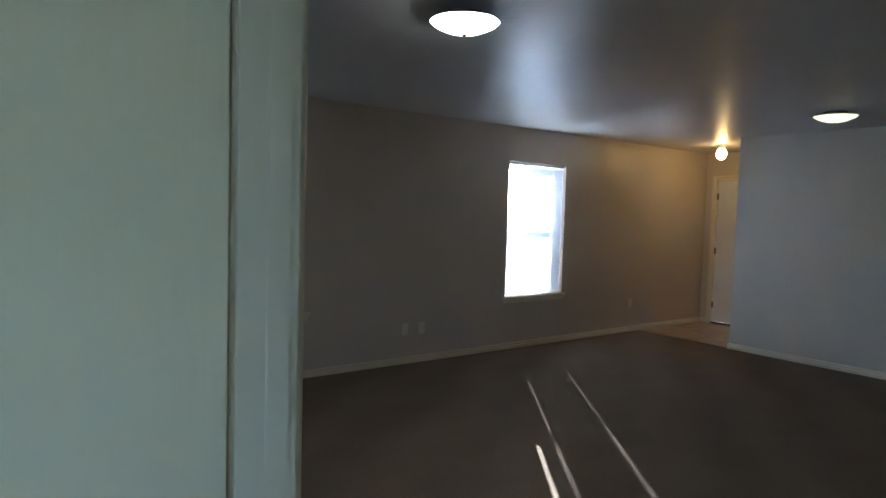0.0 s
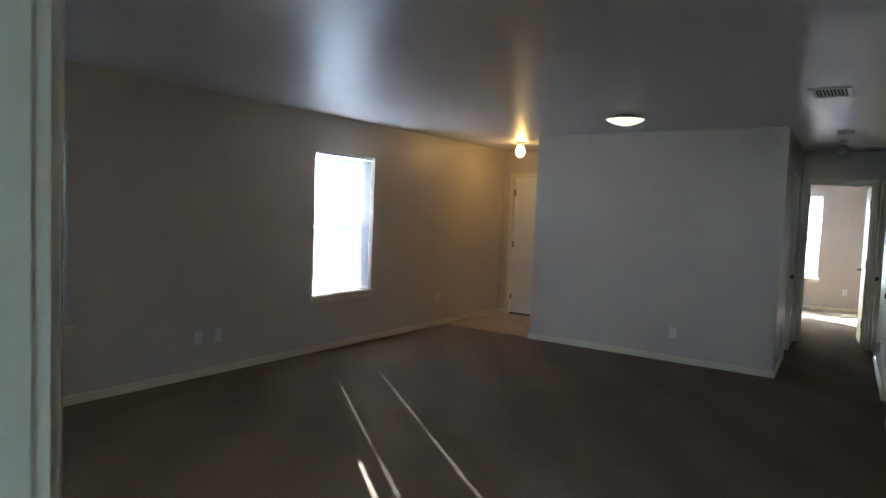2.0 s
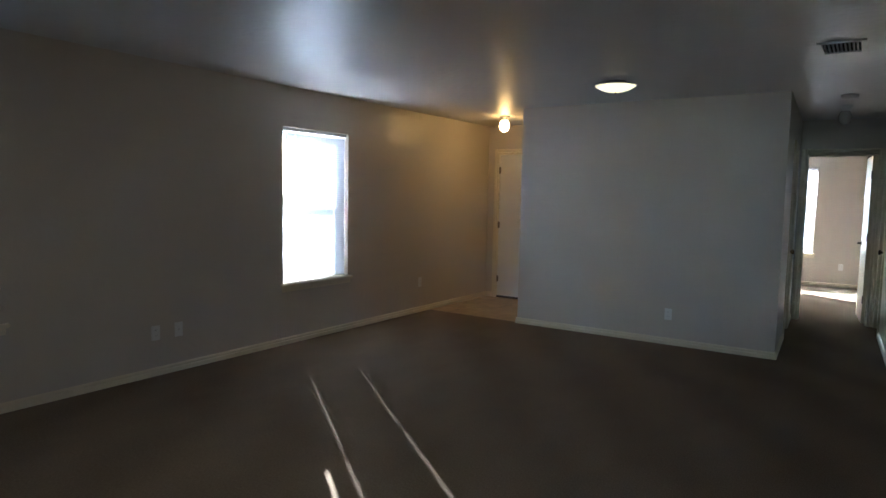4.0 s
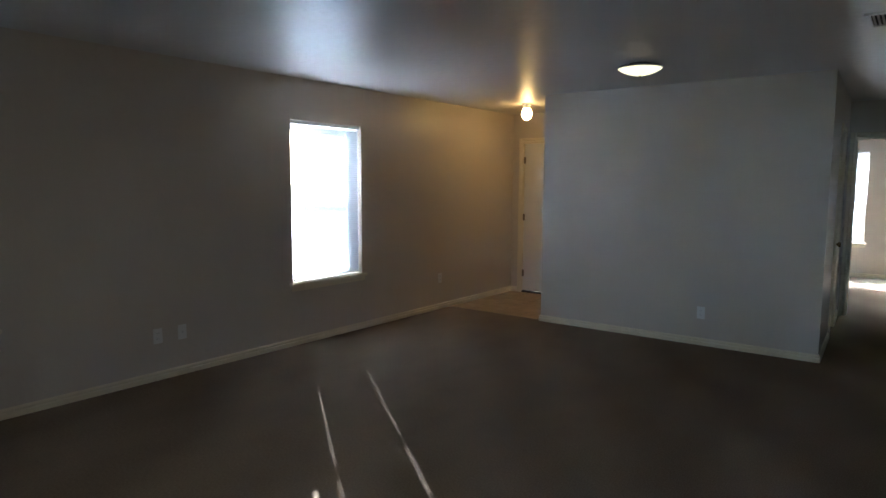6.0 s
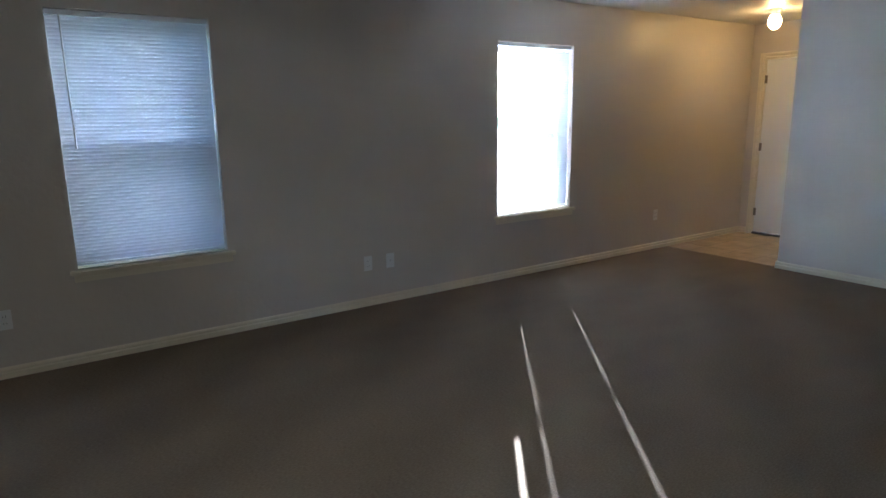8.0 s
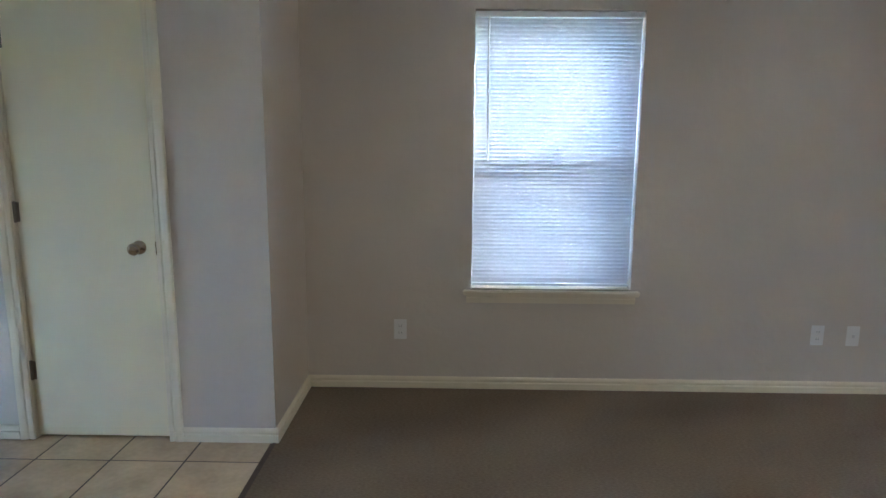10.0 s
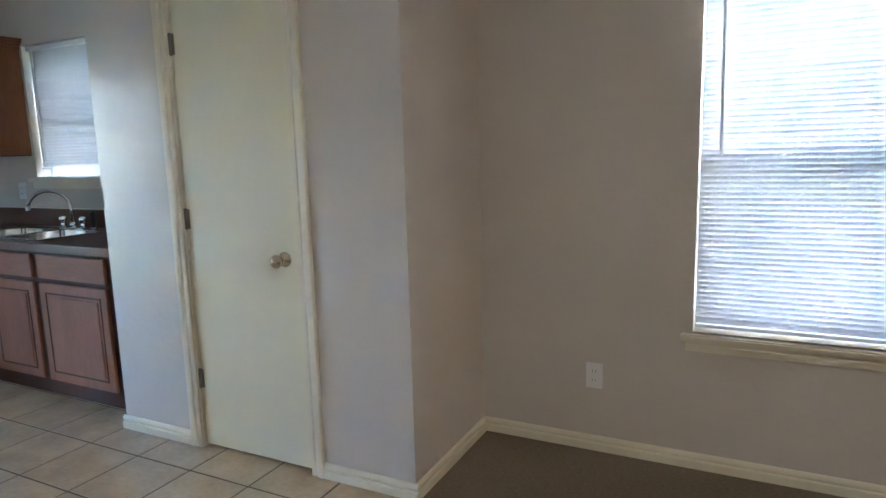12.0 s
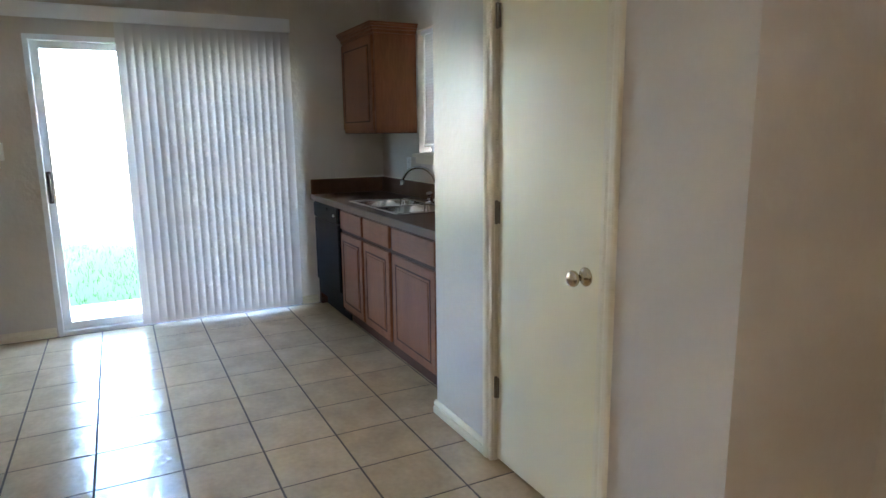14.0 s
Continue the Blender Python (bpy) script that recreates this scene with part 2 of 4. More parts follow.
RD = (5.585, 6.355)                     # side wall door
RD2 = (8.385, 8.965)
LD = (7.690, 8.290)                     # hall inner door

# the hall and the far bedroom stand slightly out of square with the living room
WING = Matrix.Translation((6.6, -3.96, 0)) @ Matrix.Rotation(radians(2.2), 4, "Z") @ Matrix.Translation((-6.6, 3.96, 0))


def wing(ob):
    ob.matrix_basis = WING @ ob.matrix_basis
    return ob


wall_with_holes("wall_north", "x", 0.0, T, WEST - T, END_X + T, [W1, W2, WK], "beige painted outer wall with two blinded windows")
wall_with_holes("wall_west", "y", WEST - T, WEST, -7.6, 0.0, [SD, WM], "beige painted kitchen wall with a sliding glass door")
wall_with_holes("wall_pantry_front", "x", PY, PY + 0.115, PX0, PX1, [(PD[0] - 0.02, PD[1] + 0.02, 0.0, 2.055)], "pale painted pantry wall around a narrow door")
structure("wall_pantry_side", box(bmesh.new(), PX1 - 0.115, PX1, PY + 0.115, 0.0, 0, H), WALL, "beige painted pantry return wall", "wall")
structure("wall_pantry_kitchen", box(bmesh.new(), PX0, PX0 + 0.115, PY + 0.115, 0.0, 0, H), WALL, "pale painted pantry end wall beside the counter", "wall")
structure("wall_partition", box(bmesh.new(), PART_X, PART_X + 0.115, PART_Y0, PART_Y1, 0, H), WALL, "plain beige painted partition wall", "wall")
structure("wall_entry", box(bmesh.new(), PART_X + 0.115, END_X, PART_Y1 - 0.115, PART_Y1, 0, H), WALL, "beige painted wall of the entry passage", "wall")
wall_with_holes("wall_front", "y", END_X, END_X + T, -2.0, 0.0, [(ED[0] - 0.02, ED[1] + 0.02, 0.0, 2.075)], "beige painted wall around the front door")
wing(wall_with_holes("wall_hall_inner", "x", PART_Y0, PART_Y0 + 0.115, PART_X + 0.118, HALL_X - 0.001, [(LD[0] - 0.02, LD[1] + 0.02, 0, 2.055)], "beige painted inner hall wall with a door"))
wing(wall_with_holes("wall_hall_end", "y", HALL_X, HALL_X + 0.115, RW, PART_Y0 + 0.115, [(HD[0] - 0.02, HD[1] + 0.02, 0, 2.055)], "beige painted hall end wall with an open doorway"))
wing(wall_with_holes("wall_south", "x", RW - 0.115, RW, 0.9, HALL_X, [(RD[0] - 0.02, RD[1] + 0.02, 0, 2.055), (RD2[0] - 0.02, RD2[1] + 0.02, 0, 2.055)], "glossy beige painted long side wall"))
structure("wall_south_step", box(bmesh.new(), JAMB_X1, 0.94, -5.27, -5.068, 0, H), WALL, "beige painted recess beside the start doorway", "wall")
wall_with_holes("wall_start_doorway", "y", JAMB_X0, JAMB_X1, -5.27, -4.0, [(-5.15, JAMB_Y + 0.02, 0, 2.055)], "beige painted wall around the start doorway")
structure("wall_kitchen_south", box(bmesh.new(), WEST, JAMB_X0, -4.115, -4.0, 0, H), WALL, "plain beige painted kitchen end wall", "wall")
structure("wall_start_south", box(bmesh.new(), WEST, JAMB_X0, -7.6, -7.48, 0, H), WALL, "plain wall of the room behind", "wall")
structure("wall_start_east", box(bmesh.new(), JAMB_X0, JAMB_X0 + 0.115, -7.48, -5.27, 0, H), WALL, "plain wall of the room behind", "wall")
wing(wall_with_holes("wall_bedroom_far", "y", BED_X, BED_X + T, -6.1, -1.9, [WB], "cream painted far bedroom wall with a bright window"))
wing(structure("wall_bedroom_north", box(bmesh.new(), HALL_X + 0.115, BED_X, -2.0, -1.9, 0, H), WALL, "plain bedroom wall", "wall"))
wing(structure("wall_bedroom_south", box(bmesh.new(), HALL_X + 0.115, BED_X, -6.1, -6.0, 0, H), WALL, "plain bedroom wall", "wall"))
wing(structure("wall_side_room", box(bmesh.new(), RD[0] - 0.1, HALL_X, RW - 0.17, RW - 0.118, -0.1, H), WALL, "plain wall behind the closed hall doors", "wall"))
structure("wall_inner_room", box(bmesh.new(), END_X + T, HALL_X - 0.08, -2.0, -1.9, -0.1, H), WALL, "plain wall closing the inner room", "wall")
wing(structure("wall_bedroom_near_a", box(bmesh.new(), HALL_X, HALL_X + 0.115, -6.1, RW, 0, H), WALL, "plain bedroom wall", "wall"))
wing(structure("wall_bedroom_near_b", box(bmesh.new(), HALL_X, HALL_X + 0.115, PART_Y0 + 0.115, -1.9, 0, H), WALL, "plain bedroom wall", "wall"))
structure("ceiling", box(bmesh.new(), WEST - T, BED_X + T, -7.6, T, H, H + 0.15), CEIL, "grey-white textured ceiling with a satin sheen", "ceiling")
structure("roof_eave", box(bmesh.new(), WEST - T, BED_X + T, T, T + 0.46, H + 0.02, H + 0.15), SIDING, "pale boxed roof eave outside", "eave")
for nm, x0, x1, y0, y1 in (("living", 0.0, 6.63, -5.27, 0.0), ("hall", 6.63, HALL_X + 0.05, -5.0, PART_Y1 - 0.115), ("bedroom", HALL_X + 0.05, BED_X + 0.2, -6.1, -1.9), ("start", WEST, 0.0, -7.48, -4.0)):
    structure("floor_" + nm, box(bmesh.new(), x0, x1, y0, y1, -0.12, 0.0), CARPET, "brown cut-pile carpet with faint vacuum marks", "carpet")
grout_k = structure("floor_kitchen", box(bmesh.new(), WEST, -0.0, -4.0, 0.0, -0.12, -0.0014), GROUT, "beige square ceramic tile floor with dark grout", "tile floor")
grout_e = structure("floor_entry", box(bmesh.new(), 6.63, END_X, PART_Y1, 0.0, -0.12, -0.0014), GROUT, "beige square ceramic tile entry floor", "tile floor")
# shade at the carpet's edge, drawn as a thin dark strip
structure("trim_carpet_edge", box(bmesh.new(), -0.012, 0.002, -4.0, PY, -0.003, 0.003, 0.001), GROUT, "carpet edge along the tiles, its shade put in as a dark strip", "trim")

# outside
structure("ground", box(bmesh.new(), -400, 400, -400, 400, -0.30, -0.13), GRASS, "green lawn reaching the horizon", "lawn")
structure("pavement_patio", box(bmesh.new(), -5.15, WEST - T, -3.6, 0.2, -0.13, -0.05), CONCRETE, "pale concrete patio slab", "patio")
structure("pavement_front", box(bmesh.new(), BED_X + T + 0.16, 140.0, -60.0, 12.0, -0.135, -0.09), CONCRETE, "pale concrete paving outside the bedroom", "paving")
# unseen wall added to keep sun off window 1 and the near lawn
structure("wall_outside", box(bmesh.new(), -2.4, 7.5, 6.0, 6.25, -0.13, 5.8), SIDING, "plain unseen wall added to block sun", "wall")


def baseboard(x0, y0, x1, y1, nx, ny, turned=False):
    """A run of stepped skirting from one floor point to another; n points into the room."""
    prof = [(0, 0.001), (0.0160, 0.001), (0.0160, 0.032), (0.014, 0.036), (0.0055, 0.038), (0.0050, 0.043), (0.0125, 0.046), (0.0130, 0.052), (0.010, 0.060), (0.0045, 0.067), (0, 0.068)]
    d = Vector((x1 - x0, y1 - y0, 0))
    e = d.normalized()
    bm = extrude(bmesh.new(), prof, lambda u, v, w: Vector((x0 + nx * u, y0 + ny * u, v)) + e * w, d.length)
    run = structure("baseboard", bm, TRIM, "cream painted stepped baseboard", "baseboard")
    if turned:
        wing(run)


baseboard(0.0, 0.0, END_X, 0.0, 0, -1)
baseboard(0.0, PY, 0.0, -0.0155, 1, 0)
baseboard(-0.434, PY, 0.015, PY, 0, -1)
baseboard(PX0 - 0.015, PY, -1.214, PY, 0, -1)
baseboard(PX0, PY + 0.07, PX0, PY, -1, 0)
baseboard(PART_X, PART_Y0 - 0.015, PART_X, PART_Y1 + 0.015, -1, 0)
baseboard(PART_X + 0.002, PART_Y0, LD[0] - 0.074, PART_Y0, 0, -1, True)
baseboard(LD[1] + 0.074, PART_Y0, HALL_X, PART_Y0, 0, -1, True)
baseboard(PART_X, PART_Y1, END_X, PART_Y1, 0, 1)
baseboard(0.95, RW, RD[0] - 0.074, RW, 0, 1, True)
baseboard(RD[1] + 0.074, RW, RD2[0] - 0.074, RW, 0, 1, True)
baseboard(WEST, -4.0, WEST, SD[0] - 0.01, 1, 0)
baseboard(WEST, SD[1] + 0.01, WEST, -0.62, 1, 0)
baseboard(BED_X, -6.0, BED_X, -2.0, -1, 0, True)
baseboard(END_X, ED[1] + 0.078, END_X, -0.0155, -1, 0)


# ---- doors ----
CASING = ((0.0, 0.0), (0.0, 0.009), (0.05, 0.0125), (0.27, 0.0130), (0.34, 0.0075), (0.42, 0.0075), (0.49, 0.0145), (0.66, 0.0180), (0.90, 0.0185), (0.97, 0.0160), (1.0, 0.0110), (1.0, 0.0))


def casing_run(bm, u0, u1, v0, v1, spot, inner):
    """Moulded casing from (u0, v0) to (u1, v1); inner is the side that lies on the opening."""
    if inner == "v":
        return extrude(bm, [(v0 + k * (v1 - v0), h) for k, h in CASING], lambda v, h, w: spot(u0 + w, v, h), u1 - u0)
    a, b = (u1, u0) if inner == "u+" else (u0, u1)
    return extrude(bm, [(a + k * (b - a), h) for k, h in CASING], lambda u, h, w: spot(u, v0 + w, h), v1 - v0)


def doorframe(name, axis, a0, a1, top, f0, f1, sides=(True, True), label="cream painted door frame with moulded casing", stop=0.011):
    """A lined doorway: axis is the way it runs, a0 to a1 clear, f0 < f1 the wall's faces."""
    ob = thing(name, label, "door frame", kind="structure")

    def put(bm, u0, u1, v0, v1, w0, w1):
        box(bm, *((u0, u1, w0, w1) if axis == "x" else (w0, w1, u0, u1)), v0, v1, 0.0015)

    j = bmesh.new()
    put(j, a0 - 0.019, a0, 0.0, top + 0.019, f0, f1)
    put(j, a1, a1 + 0.019, 0.0, top + 0.019, f0, f1)
    put(j, a0, a1, top, top + 0.019, f0, f1)
    part("jamb", j, TRIM, ob)
    s = bmesh.new()
    mid = (f0 + f1) / 2
    put(s, a0, a0 + stop, 0.0, top, mid - 0.004, mid + 0.034)
    put(s, a1 - stop, a1, 0.0, top, mid - 0.004, mid + 0.034)
    put(s, a0 + stop, a1 - stop, top - stop, top, mid - 0.004, mid + 0.034)
    part("door_stop", s, TRIM, ob)
    for side, face, sign in ((sides[0], f0, -1), (sides[1], f1, 1)):
        if not side:
            continue

        def spot(u, v, h):
            w = face + sign * h
            return Vector((u, w, v) if axis == "x" else (w, u, v))

        for nm, u0, u1, v0, v1, inner in (("casing", a0 - 0.071, a0 - 0.006, 0.0, top + 0.071, "u+"), ("casing", a1 + 0.006, a1 + 0.071, 0.0, top + 0.071, "u-"), ("head_casing", a0 - 0.006, a1 + 0.006, top + 0.006, top + 0.071, "v")):
            part(nm, casing_run(bmesh.new(), u0, u1, v0, v1, spot, inner), TRIM, ob)
    return ob


def knob(parent, x, y, z, axis, sign, material, name="knob"):
    prof = [(0.0005, 0.0), (0.032, 0.0), (0.032, 0.004), (0.026, 0.009), (0.012, 0.012), (0.011, 0.034), (0.018, 0.040), (0.026, 0.048), (0.028, 0.056), (0.025, 0.064), (0.015, 0.069), (0.0005, 0.070)]
    bm = lathe(bmesh.new(), [(r, sign * h) for r, h in prof], (x, y, z), axis, 24)
    return part(name, bm, material, parent, "round metal door knob", True)


def hinge_at(parent, x, y, z, axis):
    bm = lathe(bmesh.new(), [(0.0005, -0.048), (0.004, -0.048), (0.007, -0.044), (0.007, 0.044), (0.004, 0.048), (0.0005, 0.048)], (x, y, z), "z", 12)
    if axis == "x":
        box(bm, x - 0.022, x + 0.018, y + 0.002, y + 0.006, z - 0.044, z + 0.044)
    else:
        box(bm, x + 0.002, x + 0.006, y - 0.022, y + 0.018, z - 0.044, z + 0.044)
    part("hinge", bm, HINGE, parent, "dull metal butt hinge")


# pantry
doorframe("door_frame_pantry", "x", PD[0], PD[1], 2.035, PY, PY + 0.115, (True, False))
pantry = thing("door_pantry", "narrow cream flush pantry door, closed", "door", kind="structure")
part("leaf", box(bmesh.new(), PD[0] + 0.004, PD[1] - 0.004, PY + 0.012, PY + 0.047, 0.014, 2.031, 0.002), DOORP, pantry)
knob(pantry, -0.590, PY + 0.012, 0.925, "y", -1, BRASS)
part("latch_plate", box(bmesh.new(), PD[1] - 0.006, PD[1] - 0.001, PY + 0.006, PY + 0.03, 0.893, 0.953), BRASS, pantry, "small brass latch plate")
for z in (0.337, 1.081, 1.833):
    hinge_at(pantry, PD[0] + 0.002, PY + 0.006, z, "x")

# front door
doorframe("door_frame_front", "y", ED[0], ED[1], 2.055, END_X, END_X + 0.13, (True, False))
front = thing("door_front", "off-white front door, closed", "door", kind="structure")
leaf = box(bmesh.new(), END_X + 0.012, END_X + 0.055, ED[0] + 0.004, ED[1] - 0.004, 0.03, 2.050, 0.002)
part("leaf", leaf, WHITE_DOOR, front)
part("threshold", box(bmesh.new(), END_X - 0.01, END_X + 0.12, ED[0], ED[1], 0.0, 0.026, 0.004), DARK, front, "dark metal door threshold")
for z in (0.27, 1.05, 1.83):
    hinge_at(front, END_X + 0.004, ED[1] - 0.002, z, "y")
knob(front, END_X + 0.012, ED[0] + 0.07, 0.95, "x", -1, BRASS)

# side wall doors, hall doors
for nm, (d0, d1), face in (("side", RD, RW), ("hall_far", RD2, RW)):
    wing(doorframe("door_frame_" + nm, "x", d0, d1, 2.035, face - 0.115, face, (False, True)))
    d = wing(thing("door_" + nm, "cream flush hall door, closed", "door", kind="structure"))
    part("leaf", box(bmesh.new(), d0 + 0.004, d1 - 0.004, face - 0.05, face - 0.015, 0.014, 2.031, 0.002), DOORP, d)
    knob(d, d1 - 0.07 if nm == "side" else d0 + 0.07, face - 0.015, 0.93, "y", 1, DARK)
    if nm == "hall_far":
        bolt = lathe(bmesh.new(), [(0.0005, 0.0), (0.030, 0.0), (0.030, 0.010), (0.024, 0.018), (0.0005, 0.020)], (d0 + 0.07, face - 0.015, 1.12), "y", 20)
        part("deadbolt", bolt, DARK, d, "dark round deadbolt", True)
wing(doorframe("door_frame_hall_inner", "x", LD[0], LD[1], 2.035, PART_Y0, PART_Y0 + 0.115, (True, False)))
d = wing(thing("door_hall_inner", "cream flush hall door, closed", "door", kind="structure"))
part("leaf", box(bmesh.new(), LD[0] + 0.004, LD[1] - 0.004, PART_Y0 + 0.015, PART_Y0 + 0.05, 0.014, 2.031, 0.002), DOORP, d)
knob(d, LD[0] + 0.07, PART_Y0 + 0.015, 0.93, "y", -1, BRASS)

wing(doorframe("door_frame_bedroom", "y", HD[0], HD[1], 2.035, HALL_X, HALL_X + 0.115))
bed = thing("door_bedroom", "cream flush bedroom door, open into the room", "door", kind="structure", at=(HALL_X + 0.115, HD[0] + 0.01, 0))
bed.rotation_euler = (0, 0, radians(2.5))
wing(bed)
part("leaf", box(bmesh.new(), 0.005, 0.72, 0.0, 0.035, 0.014, 2.031, 0.002), DOORP, bed)
lv = bmesh.new()
lathe(lv, [(0.0005, 0.0), (0.03, 0.0), (0.03, 0.006), (0.011, 0.010), (0.011, 0.05), (0.0005, 0.052)], (0.655, 0.035, 0.95), "y", 18)
box(lv, 0.55, 0.665, 0.073, 0.087, 0.942, 0.958, 0.004)
part("lever_handle", lv, DARK, bed, "dark metal lever handle")
for z in (0.30, 1.05, 1.80):
    hinge_at(bed, 0.0, 0.036, z, "x")

# start doorway
doorframe("door_frame_start", "y", -5.13, JAMB_Y, 2.035, JAMB_X0, JAMB_X1, stop=0.002)
start = thing("door_start", "pale flush bedroom door, open against the room", "door", kind="structure", at=(JAMB_X0 - 0.006, JAMB_Y - 0.002, 0))
start.rotation_euler = (0, 0, radians(-4))
part("leaf", box(bmesh.new(), -0.76, 0.0, 0.0, 0.034, 0.014, 2.031, 0.009), DOORP, start)
for z in (0.30, 1.05, 1.80):
    hinge_at(start, 0.0, 0.038, z, "x")


# ---- windows with blinds ----
def window(name, axis, hole, face, out, rail, stile=0.040, screened=True):
    """A single-hung vinyl window in a wall hole; face: the wall's room face, out: +1 or -1, the way outside lies across."""
    a0, a1, z0, z1 = hole
    ob = thing(name, "white vinyl single-hung window", "window", kind="structure")

    def put(bm, u0, u1, w0, w1, v0, v1, bevel=0.002):
        w0, w1 = face + out * w0, face + out * w1
        box(bm, *((u0, u1, w0, w1) if axis == "x" else (w0, w1, u0, u1)), v0, v1, bevel)

    f = bmesh.new()
    put(f, a0, a0 + 0.035, 0.10, 0.18, z0, z1)
    put(f, a1 - 0.035, a1, 0.10, 0.18, z0, z1)
    put(f, a0 + 0.035, a1 - 0.035, 0.10, 0.18, z0, z0 + 0.04)
    put(f, a0 + 0.035, a1 - 0.035, 0.10, 0.18, z1 - 0.035, z1)
    part("window_frame", f, VINYL, ob)
    for nm, v0, v1, w, st in (("lower_sash", z0 + 0.04, rail + 0.02, 0.112, stile), ("upper_sash", rail - 0.02, z1 - 0.035, 0.146, 0.022)):
        s = bmesh.new()
        b0, b1 = a0 + 0.035, a1 - 0.035
        put(s, b0, b0 + st, w, w + 0.03, v0, v1)
        put(s, b1 - 0.016, b1, w, w + 0.03, v0, v1)
        put(s, b0 + st, b1 - 0.016, w, w + 0.03, v0, v0 + 0.04)
        put(s, b0 + st, b1 - 0.016, w, w + 0.03, v1 - 0.04, v1)
        sash = part(nm, s, VINYL, ob)
        g = bmesh.new()
        put(g, b0 + st, b1 - 0.016, w + 0.013, w + 0.017, v0 + 0.04, v1 - 0.04, 0)
        pane = part("pane", g, GLASS, sash)
        pane.visible_shadow = False
    if not screened:
        return ob
    sc = bmesh.new()
    put(sc, a0 + 0.035, a1 - 0.035, 0.1785, 0.1795, z0 + 0.04, rail, 0)
    part("insect_screen", sc, SCREEN, ob, "fine dark insect screen")
    return ob


def sill(axis, hole, face, out, label="cream painted window sill with a moulded apron"):
    a0, a1, z0, z1 = hole
    ob = thing("window_sill", label, "window sill", kind="structure")

    def put(bm, u0, u1, w0, w1, v0, v1, bevel):
        w0, w1 = face + out * w0, face + out * w1
        box(bm, *((u0, u1, w0, w1) if axis == "x" else (w0, w1, u0, u1)), v0, v1, bevel)

    st = bmesh.new()
    put(st, a0 - 0.045, a1 + 0.045, -0.040, 0.0, z0 - 0.032, z0 - 0.004, 0.006)
    put(st, a0 + 0.002, a1 - 0.002, 0.0, 0.098, z0 - 0.020, z0 + 0.002, 0.001)
    part("stool", st, TRIM, ob)
    ap = bmesh.new()
    put(ap, a0 - 0.026, a1 + 0.026, -0.016, -0.001, z0 - 0.078, z0 - 0.032, 0.003)
    put(ap, a0 - 0.026, a1 + 0.026, -0.022, -0.002, z0 - 0.062, z0 - 0.044, 0.004)
    part("apron", ap, TRIM, ob)
    return ob


def blind(axis, hole, face, out, tilt=73, holes=(), gap=(0.006, 0.006), bottom=0.012, wand_left=True, pitch=0.0213, sheet=None, label="white closed mini blind with thin horizontal slats"):
    """A mini blind inside the window's recess: head rail, bottom rail, wand, cords and curved slats, each its own part."""
    a0, a1, z0, z1 = hole
    ob = thing("window_blind", label, "window blind")
    deep = 0.045

    def spot(u, w, v):
        w = face + out * w
        return (u, w, v) if axis == "x" else (w, u, v)

    def put(bm, u0, u1, w0, w1, v0, v1, bevel=0.002):
        p, q = spot(u0, w0, v0), spot(u1, w1, v1)
        box(bm, p[0], q[0], p[1], q[1], v0, v1, bevel)

    hr = bmesh.new()
    put(hr, a0 + 0.004, a1 - 0.004, deep - 0.022, deep + 0.02, z1 - 0.034, z1 - 0.004)
    part("head_rail", hr, VINYL, ob)
    br = bmesh.new()
    put(br, a0 + gap[0], a1 - gap[1], deep - 0.010, deep + 0.012, z0 + bottom, z0 + bottom + 0.014)
    part("bottom_rail", br, VINYL, ob)
    # one slat: a shallow arc across, cut where the cords pass
    cuts = [a0 + gap[0]]
    for h in holes:
        cuts += [h - 0.0024, h + 0.0024]
    cuts.append(a1 - gap[1])
    bm = bmesh.new()
    ca, sa = math.cos(radians(tilt)), math.sin(radians(tilt))
    for c0, c1 in zip(cuts[::2], cuts[1::2]):
        rows = []
        for k in range(5):
            s = -0.0138 + 0.0276 * k / 4
            bow = 0.0022 * (1 - (s / 0.0138) ** 2)
            w, v = s * ca + bow * sa, -s * sa + bow * ca
            rows.append([bm.verts.new(spot(c, deep + w, v)) for c in (c0, c1)])
        for p, q in zip(rows, rows[1:]):
            bm.faces.new((p[0], p[1], q[1], q[0]))
    me = mesh_of(bm, sheet or SLAT, "slat", True)
    v = z0 + bottom + 0.032
    rnd = random.Random(int(a0 * 1000) % 97)
    while v < z1 - 0.046:
        s = new("slat", me)
        s.parent = ob
        s.location = (0, 0, v)
        off = rnd.uniform(-0.0002, 0.0002)
        s.rotation_euler = (0, off, 0) if axis == "x" else (off, 0, 0)
        v += pitch
    wd = bmesh.new()
    u = a0 + 0.075 if wand_left else a1 - 0.075
    tube(wd, [spot(u, deep - 0.024, z1 - 0.03), spot(u, deep - 0.027, z1 - 0.4), spot(u + 0.004, deep - 0.026, z1 - 0.785)], 0.0045, 8)
    part("tilt_wand", wd, PLATE, ob, "thin clear plastic tilt wand")
    return ob


window("window_1", "x", W1, 0.0, 1, 1.315)
sill("x", W1, 0.0, 1)
blind("x", W1, 0.0, 1)
window("window_2", "x", W2, 0.0, 1, 1.315, 0.075)
sill("x", W2, 0.0, 1)
blind("x", W2, 0.0, 1, holes=(4.405, 4.935), gap=(0.052, 0.004), label="white sunlit mini blind with thin horizontal slats")
window("window_3", "x", WK, 0.0, 1, 1.66, screened=False)
sill("x", WK, 0.0, 1)
blind("x", WK, 0.0, 1, bottom=0.05, tilt=80, sheet=SLAT_GREY, label="grey-white mini blind drawn almost to the sill")
